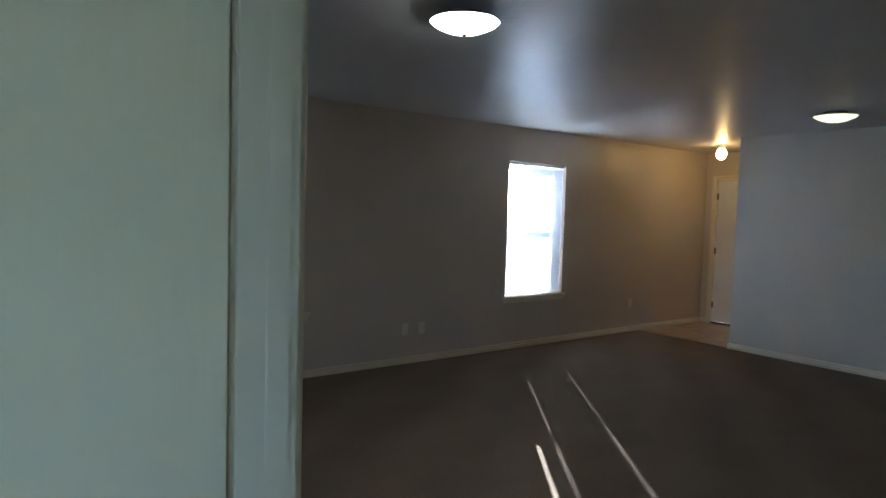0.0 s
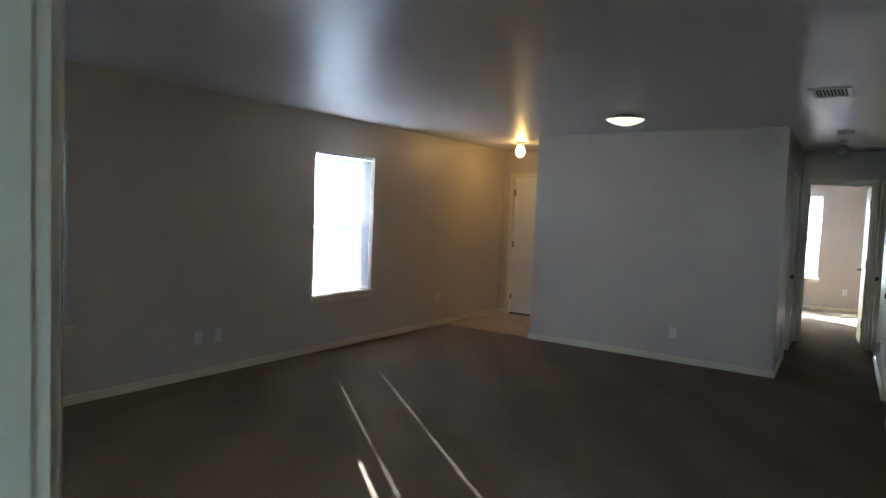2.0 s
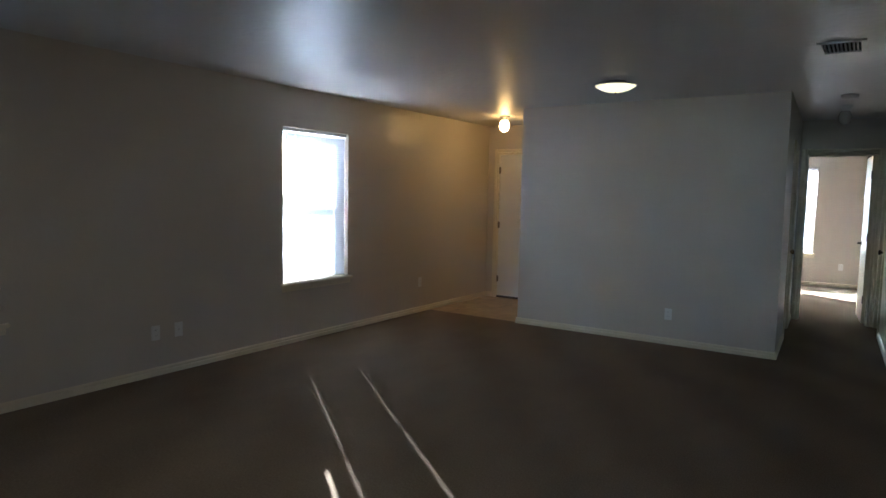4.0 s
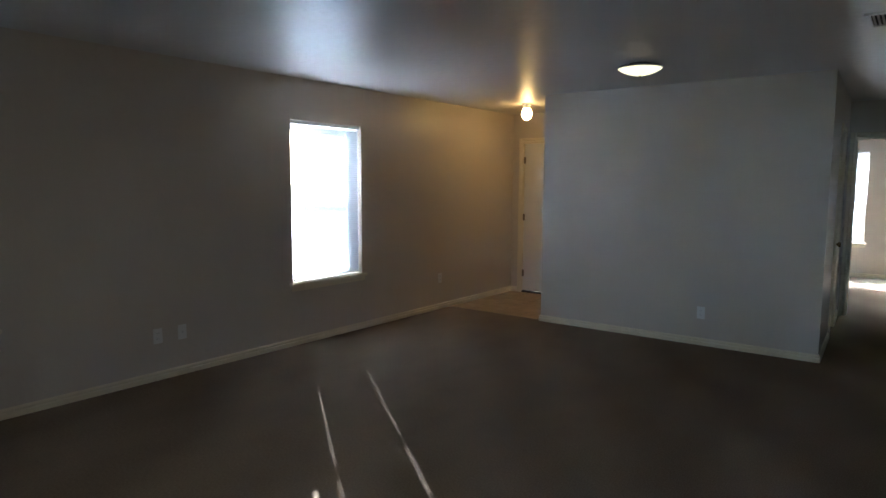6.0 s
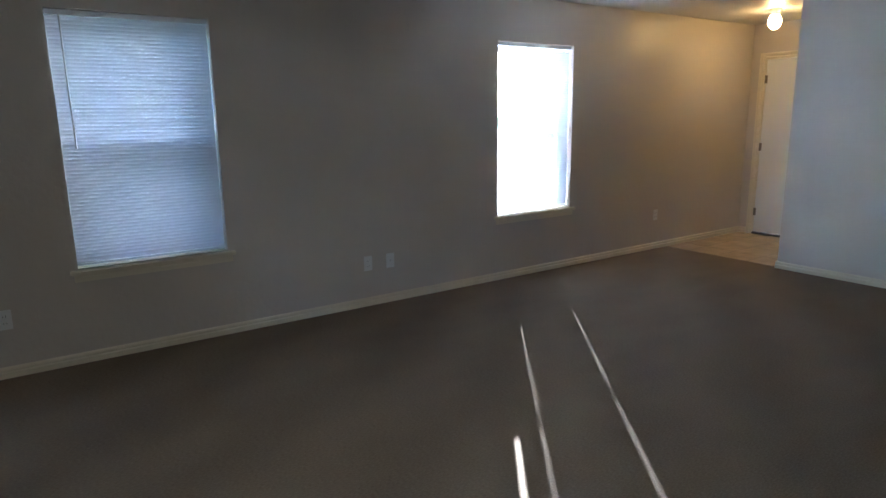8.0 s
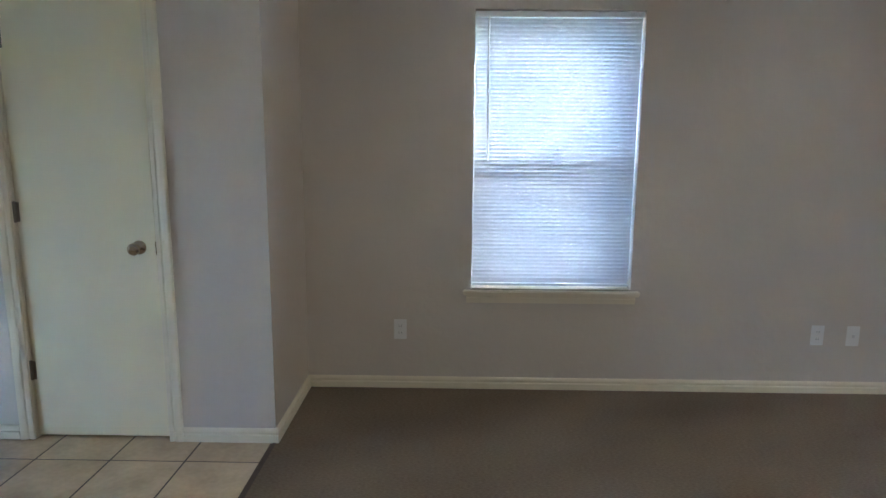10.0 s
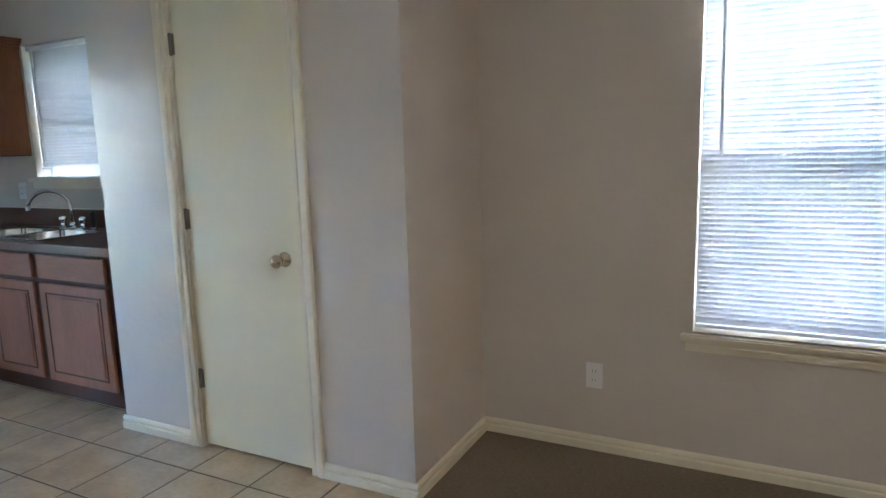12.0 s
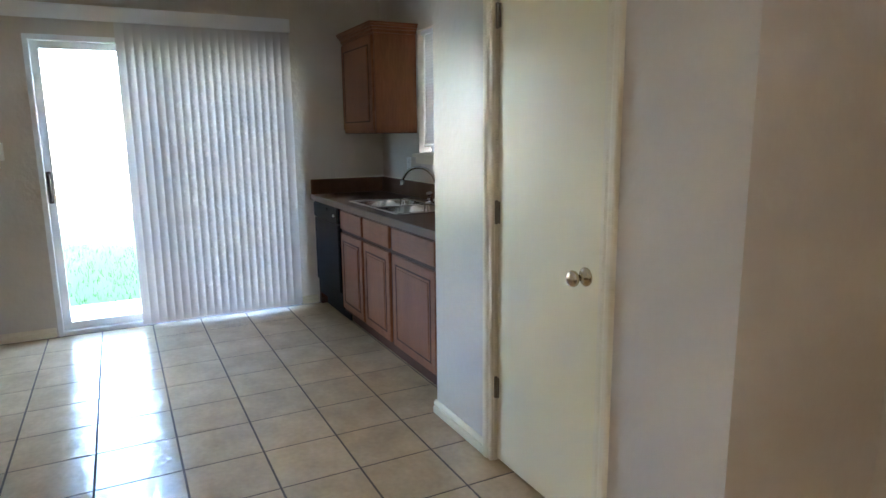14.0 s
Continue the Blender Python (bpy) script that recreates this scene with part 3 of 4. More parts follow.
wing(window("window_4", "y", WB, BED_X, 1, 1.33, screened=False))
wing(sill("y", WB, BED_X, 1))
wing(blind("y", WB, BED_X, 1, bottom=0.62, tilt=56))
window("window_5", "y", WM, WEST, -1, 1.38)

# ---- sliding glass door and vertical blind ----
slider = thing("sliding_glass_door", "white framed sliding glass patio door", "sliding door")
y0, y1 = SD[0], SD[1]
f = bmesh.new()
box(f, WEST - 0.16, WEST + 0.012, y0 - 0.0, y0 + 0.032, 0.0, 2.058, 0.003)
box(f, WEST - 0.16, WEST + 0.012, y1 - 0.032, y1, 0.0, 2.058, 0.003)
box(f, WEST - 0.16, WEST + 0.012, y0 + 0.032, y1 - 0.032, 2.022, 2.058, 0.003)
part("frame", f, VINYL, slider)
tr = bmesh.new()
box(tr, WEST - 0.16, WEST + 0.010, y0 + 0.032, y1 - 0.032, 0.0, 0.030, 0.003)
for x in (WEST - 0.10, WEST - 0.05):
    box(tr, x - 0.003, x + 0.003, y0 + 0.032, y1 - 0.032, 0.030, 0.040)
part("track", tr, VINYL, slider)
for nm, p0, p1, x in (("sliding_panel", y0 + 0.034, -1.62, WEST - 0.05), ("fixed_panel", -1.70, y1 - 0.034, WEST - 0.10)):
    s = bmesh.new()
    box(s, x - 0.018, x + 0.018, p0, p0 + 0.05, 0.036, 2.020, 0.003)
    box(s, x - 0.018, x + 0.018, p1 - 0.05, p1, 0.036, 2.020, 0.003)
    box(s, x - 0.018, x + 0.018, p0 + 0.05, p1 - 0.05, 0.036, 0.086, 0.003)
    box(s, x - 0.018, x + 0.018, p0 + 0.05, p1 - 0.05, 1.972, 2.020, 0.003)
    pan = part(nm, s, VINYL, slider)
    pane = part("pane", box(bmesh.new(), x - 0.003, x + 0.003, p0 + 0.05, p1 - 0.05, 0.086, 1.972), GLASS, pan)
    pane.visible_shadow = False
    if nm == "sliding_panel":
        h = bmesh.new()
        box(h, x + 0.018, x + 0.026, p0 + 0.004, p0 + 0.036, 0.94, 1.16, 0.004)
        tube(h, [(x + 0.024, p0 + 0.02, 0.96), (x + 0.052, p0 + 0.022, 0.975), (x + 0.056, p0 + 0.024, 1.05), (x + 0.052, p0 + 0.022, 1.125), (x + 0.024, p0 + 0.02, 1.14)], 0.009, 10)
        part("handle", h, DARK, pan, "dark pull handle")

vb = thing("vertical_blind", "white vertical blind drawn half across the patio door", "vertical blind")
va = bmesh.new()
box(va, WEST + 0.118, WEST + 0.128, -2.86, -0.775, 2.142, 2.240, 0.003)
box(va, WEST, WEST + 0.118, -0.785, -0.775, 2.142, 2.240, 0.002)
box(va, WEST, WEST + 0.118, -2.86, -2.85, 2.142, 2.240, 0.002)
box(va, WEST, WEST + 0.118, -2.85, -0.785, 2.226, 2.236)
part("valance", va, VINYL, vb, "white flat valance")
part("head_rail", box(bmesh.new(), WEST + 0.035, WEST + 0.085, -2.80, -0.80, 2.165, 2.20, 0.003), VINYL, vb)
bm = bmesh.new()
rows = []
for k in range(7):
    s = -0.036 + 0.072 * k / 6
    bow = 0.003 * (1 - (s / 0.036) ** 2)
    rows.append([bm.verts.new((bow, s, z)) for z in (0.028, 1.2, 2.160)])
for p, q in zip(rows, rows[1:]):
    for j in (0, 1):
        bm.faces.new((p[j], q[j], q[j + 1], p[j + 1]))
vane_me = mesh_of(bm, VANE, "vane", True)
rnd = random.Random(4)
for k in range(21):
    v = new("vane", vane_me)
    v.parent = vb
    v.location = (WEST + 0.060, -1.922 + 0.0560 * k, 0)
    v.rotation_euler = (0, 0, radians(7 + rnd.uniform(-0.4, 0.4)))

# ---- kitchen ----
FY = -0.605      # cabinet face


def panel_front(name, x0, x1, z0, z1, parent, raised=True):
    """A door or drawer front with a framed, raised field."""
    bm = box(bmesh.new(), x0, x1, FY - 0.020, FY - 0.001, z0, z1, 0.004)
    ob = part(name, bm, WOOD if raised else WOOD_H, parent)
    if raised:
        g = bmesh.new()
        m = 0.052
        for k, (a, b, c, e) in enumerate(((x0 + m, x1 - m, z0 + m, z0 + m + 0.008), (x0 + m, x1 - m, z1 - m - 0.008, z1 - m), (x0 + m, x0 + m + 0.008, z0 + m + 0.008, z1 - m - 0.008), (x1 - m - 0.008, x1 - m, z0 + m + 0.008, z1 - m - 0.008))):
            box(g, a, b, FY - 0.0225, FY - 0.0202, c, e)
        # dark strips carry the routed groove's shade in their colour
        part("moulding", g, WOOD_D, ob, "routed moulding line with groove shade in its colour")
        q = box(bmesh.new(), x0 + m + 0.022, x1 - m - 0.022, FY - 0.025, FY - 0.0202, z0 + m + 0.022, z1 - m - 0.022, 0.004)
        part("raised_panel", q, WOOD, ob)
    return ob


def base_unit(label, x0, x1, fronts):
    ob = thing("base_cabinet", label, "cabinet", "kitchen base cabinets")
    b = bmesh.new()
    box(b, x0, x1, FY, -0.006, 0.10, 0.868)
    # darkened wood stands for the shade between the fronts and at the toe
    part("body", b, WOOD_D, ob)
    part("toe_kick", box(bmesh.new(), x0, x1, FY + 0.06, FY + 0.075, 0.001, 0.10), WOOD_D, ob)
    for a, c in fronts:
        panel_front("drawer_front", a, c, 0.715, 0.848, ob, False)
        panel_front("cabinet_door", a, c, 0.128, 0.690, ob)


base_unit("reddish wooden sink base cabinet with two doors", -3.395, -2.430, ((-3.368, -2.930), (-2.900, -2.455)))
base_unit("reddish wooden base cabinet with one door and drawer", -2.430, -1.684, ((-2.405, -1.835),))
tagged(part("wood_filler", box(bmesh.new(), -4.058, -4.010, FY, -0.01, 0.0, 0.868, 0.002), WOOD_D), "dark wooden end filler beside the dishwasher", "cabinet filler")

dw = thing("dishwasher", "black built-in dishwasher under the counter", "dishwasher")
part("body", box(bmesh.new(), -4.005, -3.400, FY + 0.02, -0.03, 0.10, 0.865), BLACK, dw)
part("door_panel", box(bmesh.new(), -4.003, -3.402, FY - 0.028, FY + 0.019, 0.225, 0.735, 0.006), BLACK, dw)
cp = part("control_panel", box(bmesh.new(), -4.003, -3.402, FY - 0.034, FY + 0.019, 0.741, 0.862, 0.008), BLACK, dw)
part("latch", box(bmesh.new(), -3.76, -3.62, FY - 0.042, FY - 0.035, 0.825, 0.845, 0.003), BLACK, cp)
part("dial", lathe(bmesh.new(), [(0.0005, 0), (0.010, 0), (0.009, -0.008), (0.0005, -0.009)], (-3.47, FY - 0.034, 0.80), "y", 18), METALW, cp, "pale cycle dial")
part("lower_panel", box(bmesh.new(), -4.003, -3.402, FY - 0.010, FY + 0.019, 0.105, 0.218, 0.004), BLACK, dw)
part("kick_plate", box(bmesh.new(), -4.003, -3.402, FY + 0.05, FY + 0.06, 0.002, 0.10), BLACK, dw)

# worktop with the sink cut out
SX0, SX1, SY0, SY1 = -3.300, -2.470, -0.560, -0.105
ct = bmesh.new()
box(ct, -4.058, SX0, -0.640, -0.004, 0.870, 0.910)
box(ct, SX1, -1.683, -0.640, -0.004, 0.870, 0.910)
box(ct, SX0, SX1, -0.640, SY0, 0.870, 0.910)
box(ct, SX0, SX1, SY1, -0.004, 0.870, 0.910)
worktop = tagged(part("worktop", ct, LAMINATE), "brown speckled laminate worktop with a low backsplash", "worktop")
part("front_edge", box(bmesh.new(), -4.058, -1.684, -0.650, -0.6405, 0.868, 0.912, 0.004), LAMINATE, worktop)
part("backsplash", box(bmesh.new(), -4.038, -1.683, -0.022, -0.003, 0.9105, 1.030, 0.003), LAMINATE, worktop)
part("side_splash", box(bmesh.new(), -4.058, -4.039, -0.640, -0.003, 0.9105, 1.030, 0.003), LAMINATE, worktop)
part("wall_bead", box(bmesh.new(), -4.058, -4.050, -0.644, -0.003, 1.0305, 1.036, 0.001), TRIM, worktop, "pale caulk bead")
part("wall_bead", box(bmesh.new(), -4.049, -1.684, -0.011, -0.003, 1.0305, 1.036, 0.001), TRIM, worktop, "pale caulk bead")

sink = thing("kitchen_sink", "stainless steel double-bowl drop-in sink", "sink")
rim = bmesh.new()
for a, b, c, d in ((SX0 - 0.012, SX1 + 0.012, SY0 - 0.012, SY0 + 0.022), (SX0 - 0.012, SX1 + 0.012, SY1 - 0.055, SY1 + 0.012), (SX0 - 0.012, SX0 + 0.022, SY0 + 0.022, SY1 - 0.055), (SX1 - 0.022, SX1 + 0.012, SY0 + 0.022, SY1 - 0.055), (-2.905, -2.865, SY0 + 0.022, SY1 - 0.055)):
    box(rim, a, b, c, d, 0.9105, 0.9165, 0.0015)
part("rim", rim, STEEL, sink)
for c0, c1 in ((SX0 + 0.022, -2.905), (-2.865, SX1 - 0.022)):
    bw = bmesh.new()
    d0, d1 = SY0 + 0.022, SY1 - 0.055
    top = [bw.verts.new(p) for p in ((c0, d0, 0.912), (c1, d0, 0.912), (c1, d1, 0.912), (c0, d1, 0.912))]
    low = [bw.verts.new(p) for p in ((c0 + 0.015, d0 + 0.015, 0.74), (c1 - 0.015, d0 + 0.015, 0.74), (c1 - 0.015, d1 - 0.015, 0.74), (c0 + 0.015, d1 - 0.015, 0.74))]
    for k in range(4):
        bw.faces.new((top[k], top[(k + 1) % 4], low[(k + 1) % 4], low[k]))
    bw.faces.new(low)
    bmesh.ops.bevel(bw, geom=[e for e in bw.edges if not e.is_boundary], offset=0.03, segments=4, affect="EDGES")
    bowl = part("bowl", bw, STEEL, sink, "", True)
    part("drain", lathe(bmesh.new(), [(0.0005, 0.0), (0.042, 0.0), (0.040, 0.004), (0.030, 0.003), (0.0005, 0.002)], ((c0 + c1) / 2, (d0 + d1) / 2, 0.742), "z", 20), CHROME, bowl)

fx, fy, fz = -2.800, -0.130, 0.9165
faucet = thing("kitchen_faucet", "chrome gooseneck kitchen faucet with two handles", "faucet")
part("base_plate", box(bmesh.new(), fx - 0.125, fx + 0.125, fy - 0.026, fy + 0.026, fz, fz + 0.012, 0.005), CHROME, faucet)
sp = [(fx, fy, fz + 0.012), (fx, fy, fz + 0.13)]
ux, uy = -0.70, -0.71
for k in range(1, 13):
    a = math.pi * k / 12 * 0.94
    r = 0.122
    sp.append((fx + ux * r * (1 - math.cos(a)), fy + uy * r * (1 - math.cos(a)), fz + 0.13 + r * math.sin(a) * 0.98))
part("spout", tube(bmesh.new(), sp, 0.0105, 14), CHROME, faucet, "", True)
e = sp[-1]
part("aerator", lathe(bmesh.new(), [(0.0005, 0), (0.014, 0), (0.014, -0.025), (0.0005, -0.026)], (e[0], e[1], e[2] + 0.004), "z", 14), CHROME, faucet)
part("collar", lathe(bmesh.new(), [(0.0005, 0), (0.024, 0), (0.020, 0.022), (0.013, 0.034), (0.0005, 0.035)], (fx, fy, fz + 0.012), "z", 18), CHROME, faucet, "", True)
for dx in (-0.10, 0.10):
    part("handle", lathe(bmesh.new(), [(0.0005, 0), (0.021, 0), (0.017, 0.018), (0.013, 0.030), (0.022, 0.040), (0.024, 0.058), (0.014, 0.068), (0.0005, 0.069)], (fx + dx, fy, fz + 0.012), "z", 16), CHROME, faucet, "", True)
spr = thing("sink_sprayer", "chrome side sprayer standing beside the faucet", "sprayer")
part("holder", lathe(bmesh.new(), [(0.0005, 0), (0.020, 0), (0.016, 0.016), (0.0005, 0.017)], (fx + 0.205, fy, fz), "z", 16), CHROME, spr, "", True)
part("spray_head", lathe(bmesh.new(), [(0.0005, 0.017), (0.011, 0.017), (0.013, 0.06), (0.017, 0.10), (0.012, 0.118), (0.0005, 0.12)], (fx + 0.205, fy, fz), "z", 16), DARK, spr, "dark spray head", True)

# wall cabinet
wc = thing("wall_cabinet", "reddish wooden wall cabinet with crown moulding", "cabinet")
CX0, CX1, CF, CZ0, CZ1 = -4.056, -3.355, -0.330, 1.397, 2.105
part("body", box(bmesh.new(), CX0, CX1, CF, -0.002, CZ0, CZ1, 0.002), WOOD, wc)
cd = part("cabinet_door", box(bmesh.new(), CX0 + 0.03, CX1 - 0.012, CF - 0.020, CF - 0.001, CZ0 + 0.022, CZ1 - 0.03, 0.004), WOOD, wc)
g = bmesh.new()
a, b, c, e = CX0 + 0.085, CX1 - 0.067, CZ0 + 0.077, CZ1 - 0.085
for p in ((a, b, c, c + 0.009), (a, b, e - 0.009, e), (a, a + 0.009, c + 0.009, e - 0.009), (b - 0.009, b, c + 0.009, e - 0.009)):
    box(g, p[0], p[1], CF - 0.0225, CF - 0.0202, p[2], p[3])
# groove shade put into the strip's dark colour here too
part("moulding", g, WOOD_D, cd, "routed moulding line with groove shade in its colour")
part("raised_panel", box(bmesh.new(), a + 0.02, b - 0.02, CF - 0.025, CF - 0.0202, c + 0.02, e - 0.02, 0.004), WOOD, cd)
cr = bmesh.new()
for k, (o, z0, z1) in enumerate(((0.012, CZ1 - 0.012, CZ1 + 0.012), (0.024, CZ1 + 0.012, CZ1 + 0.030), (0.040, CZ1 + 0.030, CZ1 + 0.046), (0.048, CZ1 + 0.046, CZ1 + 0.060))):
    box(cr, CX0, CX1 + o, CF - 0.001 - o, -0.003, z0, z1, 0.003)
part("crown", cr, WOOD, wc)
# underside shade put into the rail's dark colour
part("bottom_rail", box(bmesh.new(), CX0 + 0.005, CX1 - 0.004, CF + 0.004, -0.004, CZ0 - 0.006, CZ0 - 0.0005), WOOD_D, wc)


# ---- wall plates, lamps and small fixtures ----
def plate(axis, face, out, u, z, kind_of="outlet"):
    """A wall plate whose back lies on a wall face; out points into the room."""
    ob = thing("wall_" + kind_of, {"outlet": "white double power outlet on the wall", "cover": "white blank wall plate", "switch": "white light switch plate"}[kind_of], kind_of, "wall plates")

    def put(bm, u0, u1, w0, w1, v0, v1, bevel):
        w0, w1 = face + out * w0, face + out * w1
        box(bm, *((u0, u1, w0, w1) if axis == "x" else (w0, w1, u0, u1)), v0, v1, bevel)

    bm = bmesh.new()
    put(bm, u - 0.036, u + 0.036, 0.0, 0.006, z - 0.058, z + 0.058, 0.002)
    part("plate", bm, PLATE, ob)
    if kind_of == "outlet":
        for dz in (-0.020, 0.020):
            bm = bmesh.new()
            put(bm, u - 0.016, u + 0.016, 0.0062, 0.0085, z + dz - 0.013, z + dz + 0.013, 0.001)
            so = part("socket", bm, PLATE, ob)
            bm = bmesh.new()
            put(bm, u - 0.008, u - 0.006, 0.0085, 0.0092, z + dz - 0.004, z + dz + 0.006, 0)
            put(bm, u + 0.006, u + 0.008, 0.0085, 0.0092, z + dz - 0.004, z + dz + 0.006, 0)
            part("slots", bm, SLOT, so)
    elif kind_of == "switch":
        bm = bmesh.new()
        put(bm, u - 0.006, u + 0.006, 0.0062, 0.016, z - 0.012, z + 0.010, 0.002)
        part("toggle", bm, PLATE, ob)
    else:
        bm = bmesh.new()
        put(bm, u - 0.008, u + 0.008, 0.0062, 0.009, z - 0.008, z + 0.008, 0.001)
        part("jack", bm, METALW, ob)
    return ob


plate("x", 0.0, -1, 2.892, 0.342)
plate("x", 0.0, -1, 3.092, 0.340, "cover")
plate("x", 0.0, -1, 0.532, 0.349)
plate("x", 0.0, -1, 6.430, 0.375)
plate("x", 0.0, -1, -3.520, 1.150)
plate("y", PART_X, -1, -2.984, 0.310)
wing(plate("y", BED_X, -1, -4.520, 0.353))
plate("y", WEST, 1, -2.715, 1.30, "switch")
wing(plate("x", RW, 1, 7.45, 0.300))


def dome_lamp(x, y, glass, label):
    ob = thing("ceiling_lamp", label, "ceiling lamp", "living room dome lamps")
    part("pan", lathe(bmesh.new(), [(0.0005, H), (0.085, H), (0.090, H - 0.008), (0.080, H - 0.022), (0.060, H - 0.030), (0.0005, H - 0.032)], (x, y, 0), "z", 40), BRONZE_RIM, ob, "", True)
    prof = [(0.0005, H - 0.034), (0.158, H - 0.034), (0.168, H - 0.037)]
    for k in range(1, 12):
        q = 1 - k / 12
        prof.append((0.168 * q, H - 0.040 - 0.052 * (1 - q * q)))
    prof.append((0.0005, H - 0.093))
    part("glass_dome", lathe(bmesh.new(), prof, (x, y, 0), "z", 40), glass, ob, "glowing frosted glass", True)
    part("rim", lathe(bmesh.new(), [(0.120, H - 0.031), (0.171, H - 0.031), (0.173, H - 0.035), (0.171, H - 0.0395), (0.160, H - 0.034), (0.120, H - 0.033)], (x, y, 0), "z", 40), BRONZE_RIM, ob, "thin metal rim", True)
    part("finial", lathe(bmesh.new(), [(0.0005, H - 0.091), (0.012, H - 0.092), (0.009, H - 0.101), (0.0005, H - 0.104)], (x, y, 0), "z", 14), BRASS, ob, "", True)


dome_lamp(1.400, -2.69, DOME, "bright shallow frosted glass dome ceiling lamp")
dome_lamp(5.43, -2.74, DOME_DIM, "dimly lit shallow frosted glass dome ceiling lamp")


def jar_lamp(x, y, lit):
    ob = thing("bulb_lamp", "lit warm jar-shaped ceiling lamp at the entry" if lit else "unlit jar-shaped hall ceiling lamp", "ceiling lamp")
    part("canopy", lathe(bmesh.new(), [(0.0005, H), (0.062, H), (0.060, H - 0.014), (0.042, H - 0.030), (0.040, H - 0.055), (0.0005, H - 0.056)], (x, y, 0), "z", 24), METALW, ob, "", True)
    prof = [(0.0005, H - 0.057), (0.040, H - 0.058), (0.050, H - 0.075), (0.062, H - 0.110), (0.060, H - 0.140), (0.046, H - 0.172), (0.022, H - 0.192), (0.0005, H - 0.197)]
    part("glass_shade", lathe(bmesh.new(), prof, (x, y, 0), "z", 24), BULB if lit else FROST, ob, "", True)


jar_lamp(7.11, -0.77, True)
jar_lamp(7.80, -4.34, False)

sm = thing("smoke_detector", "round white smoke detector on the ceiling", "smoke detector")
part("housing", lathe(bmesh.new(), [(0.0005, H), (0.070, H), (0.068, H - 0.020), (0.055, H - 0.034), (0.0005, H - 0.036)], (7.06, -4.39, 0), "z", 28), METALW, sm, "", True)

vent = thing("ceiling_vent", "white metal ceiling air vent with slats", "ceiling vent")
vx0, vx1, vy0, vy1 = 4.70, 5.06, -4.52, -4.255
vf = bmesh.new()
box(vf, vx0, vx1, vy0, vy0 + 0.03, H - 0.012, H, 0.002)
box(vf, vx0, vx1, vy1 - 0.03, vy1, H - 0.012, H, 0.002)
box(vf, vx0, vx0 + 0.03, vy0 + 0.03, vy1 - 0.03, H - 0.012, H, 0.002)
box(vf, vx1 - 0.03, vx1, vy0 + 0.03, vy1 - 0.03, H - 0.012, H, 0.002)
part("frame", vf, METALW, vent)
part("backing", box(bmesh.new(), vx0 + 0.03, vx1 - 0.03, vy0 + 0.03, vy1 - 0.03, H - 0.0025, H - 0.0005), SLOT, vent)
sl = bmesh.new()
box(sl, vx0 + 0.03, vx1 - 0.03, -0.0012, 0.0012, -0.012, 0.0)
slat_me = mesh_of(sl, METALW, "vent_slat")
for k in range(9):
    s = new("slat", slat_me)
    s.parent = vent
    s.location = (0, vy0 + 0.045 + k * (vy1 - vy0 - 0.09) / 8, H - 0.003)
    s.rotation_euler = (radians(35), 0, 0)

stp = wing(thing("door_bumper", "small dark wall door bumper", "door stop"))
part("bumper", lathe(bmesh.new(), [(0.0005, 0), (0.012, 0), (0.010, 0.012), (0.0005, 0.014)], (4.416, RW, 0.358), "y", 14), DARK, stp)

mot = thing("corner_sensor", "small white sensor high in the room corner", "sensor")
part("housing", box(bmesh.new(), 0.012, 0.055, -0.050, -0.001, 2.185, 2.30, 0.008), PLATE, mot)

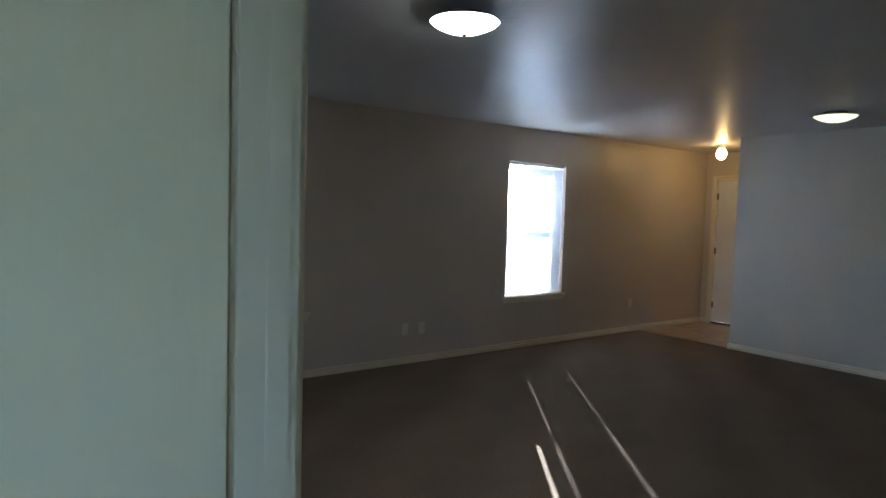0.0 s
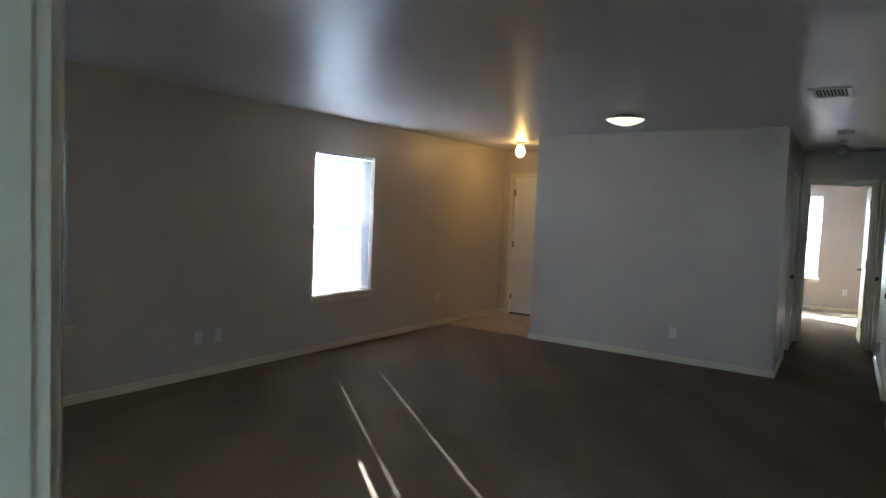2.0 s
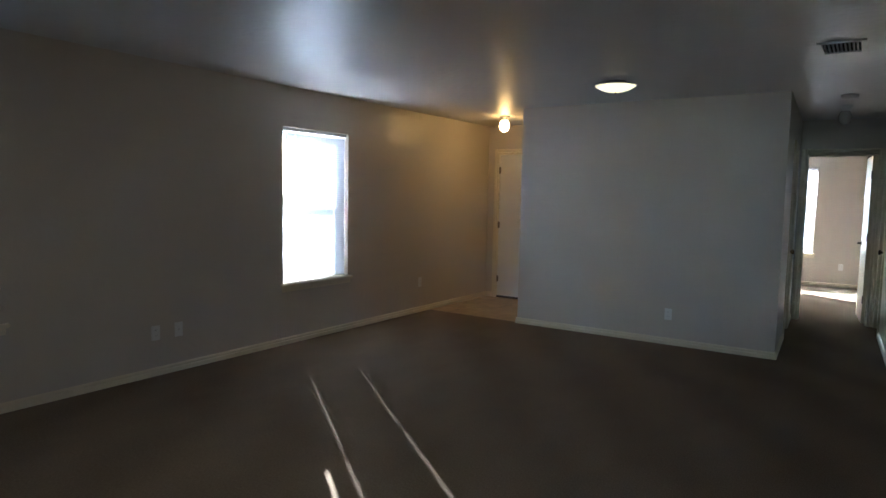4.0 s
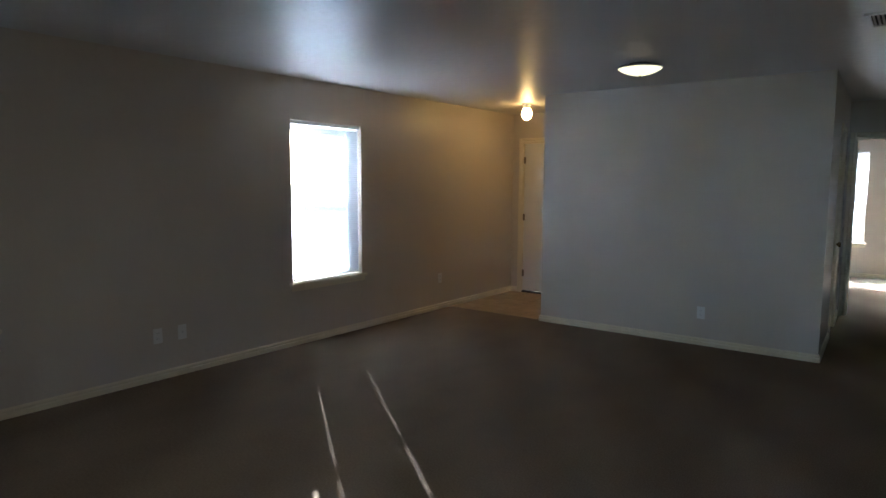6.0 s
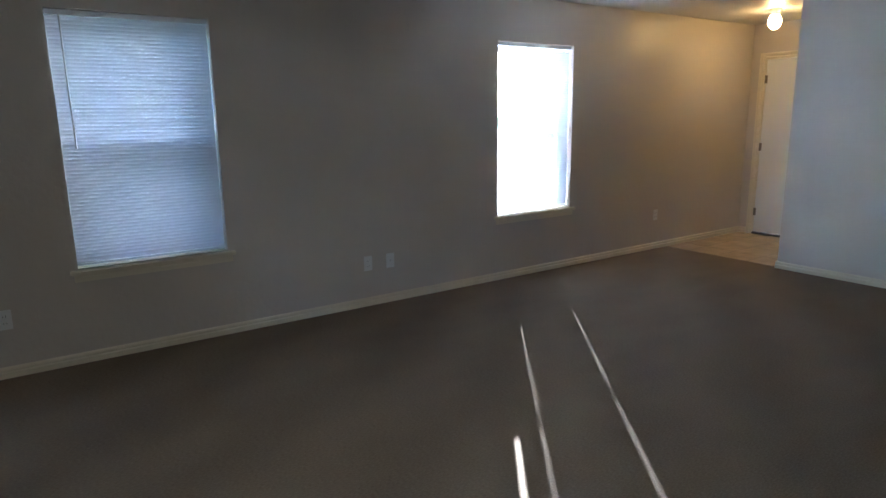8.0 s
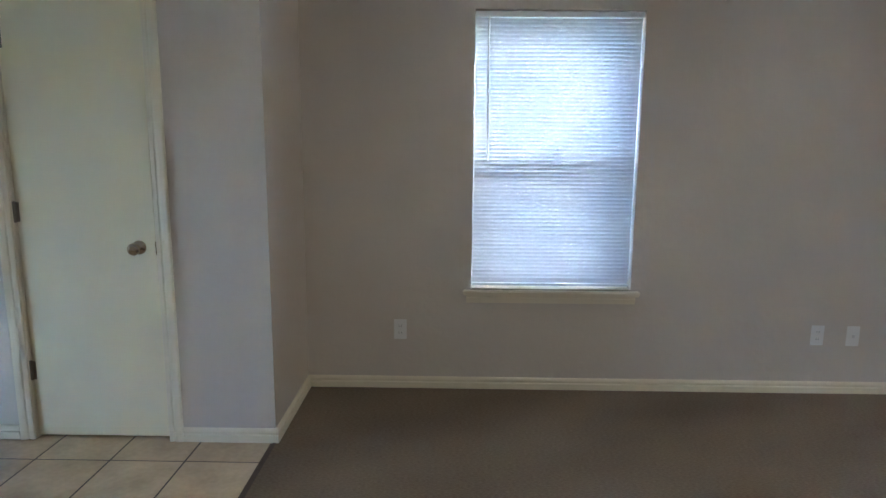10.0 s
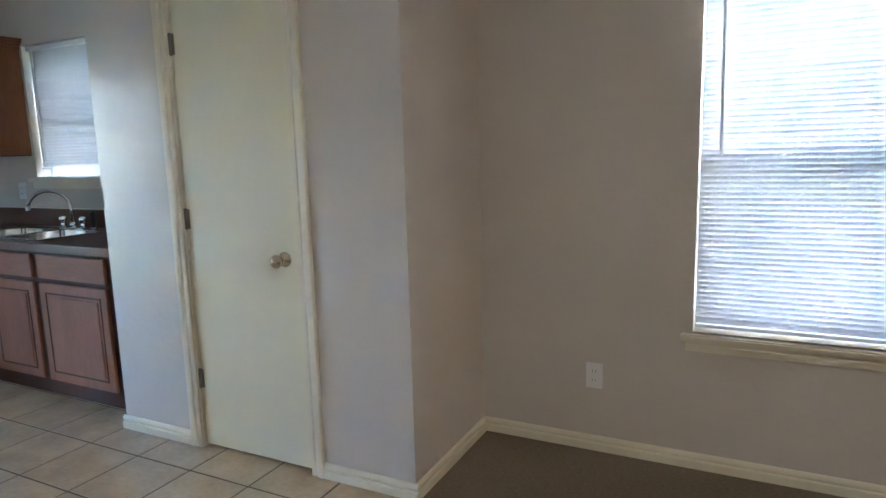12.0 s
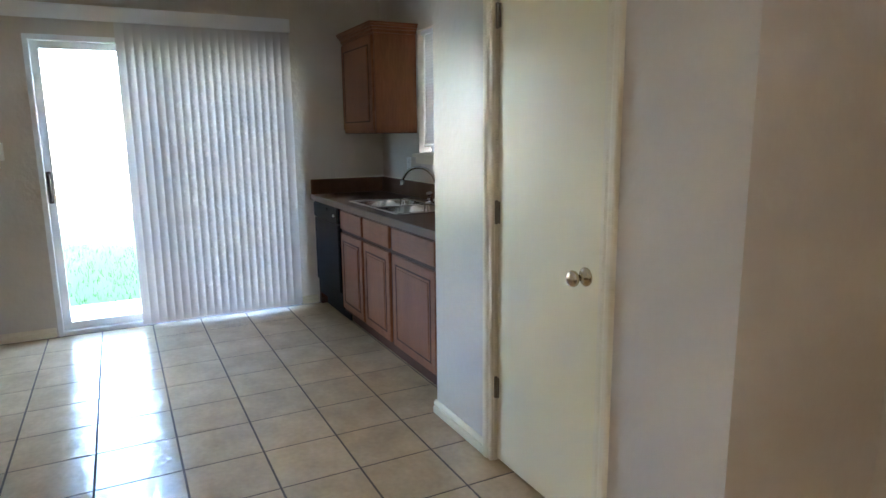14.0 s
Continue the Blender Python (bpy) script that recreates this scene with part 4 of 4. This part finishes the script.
# ---- outside details ----
fence = thing("yard_fence", "pale sunlit wooden board fence", "fence")
bd = bmesh.new()
box(bd, -0.011, 0.011, -0.069, 0.069, -0.10, 1.75, 0.003)
board_me = mesh_of(bd, FENCE, "board")
for k in range(90):
    b = new("board", board_me)
    b.parent = fence
    b.location = (-13.0, -8.5 + 0.142 * k, 0)
for z in (0.2, 1.4):
    part("rail", box(bmesh.new(), -13.06, -13.012, -8.6, 4.3, z, z + 0.09), FENCE, fence)
blades = []
faces = []
rg = random.Random(9)
for k in range(17000):
    x, y = rg.uniform(-13.0, -5.17), rg.uniform(-4.0, 6.0)
    h, a, l = rg.uniform(0.03, 0.075), rg.uniform(0, 6.283), rg.uniform(-0.03, 0.03)
    cx, cy = 0.004 * math.cos(a), 0.004 * math.sin(a)
    n = len(blades)
    blades += [(x - cx, y - cy, -0.131), (x + cx, y + cy, -0.131), (x + l, y + l * 0.7, -0.13 + h)]
    faces.append((n, n + 1, n + 2))
gm = bpy.data.meshes.new("grass")
gm.from_pydata(blades, [], faces)
gm.materials.append(GRASS)
tagged(new("grass", gm), "short green lawn grass", "grass", "", "stuff")

# ---- floor tiles ----
P, G = 0.335, 0.009
tiles = {}


def tile_mesh(w, d):
    key = (round(w, 3), round(d, 3))
    if key not in tiles:
        bm = bmesh.new()
        b = 0.0005
        lo = [bm.verts.new(p) for p in ((0, 0, -0.006), (w, 0, -0.006), (w, d, -0.006), (0, d, -0.006))]
        mi = [bm.verts.new(p) for p in ((0, 0, -0.0010), (w, 0, -0.0010), (w, d, -0.0010), (0, d, -0.0010))]
        hi = [bm.verts.new(p) for p in ((b, b, 0), (w - b, b, 0), (w - b, d - b, 0), (b, d - b, 0))]
        for r, s in ((lo, mi), (mi, hi)):
            for k in range(4):
                bm.faces.new((r[k], r[(k + 1) % 4], s[(k + 1) % 4], s[k]))
        bm.faces.new(hi)
        tiles[key] = mesh_of(bm, TILE, "tile")
    return tiles[key]


def lay_tiles(parent, x0, x1, y0, y1, gx, gy, skip=()):
    rt = random.Random(3)
    i0, i1 = math.floor((x0 - gx) / P), math.ceil((x1 - gx) / P)
    j0, j1 = math.floor((y0 - gy) / P), math.ceil((y1 - gy) / P)
    for i in range(i0, i1):
        for j in range(j0, j1):
            a, b = max(gx + i * P + G / 2, x0), min(gx + (i + 1) * P - G / 2, x1)
            c, d = max(gy + j * P + G / 2, y0), min(gy + (j + 1) * P - G / 2, y1)
            if b - a < 0.02 or d - c < 0.02 or any(a > s[0] and b < s[1] and c > s[2] and d < s[3] for s in skip):
                continue
            t = new("tile", tile_mesh(b - a, d - c))
            t.parent = parent
            t.location = (a, c, rt.uniform(-0.0001, 0.0001))


lay_tiles(grout_k, WEST + 0.004, -0.014, -3.996, -0.004, -2.365, -2.228, ((PX0, PX1, PY, 0.0),))
lay_tiles(grout_e, 6.640, END_X - 0.004, PART_Y1 + 0.004, -0.004, 6.64, -1.29)
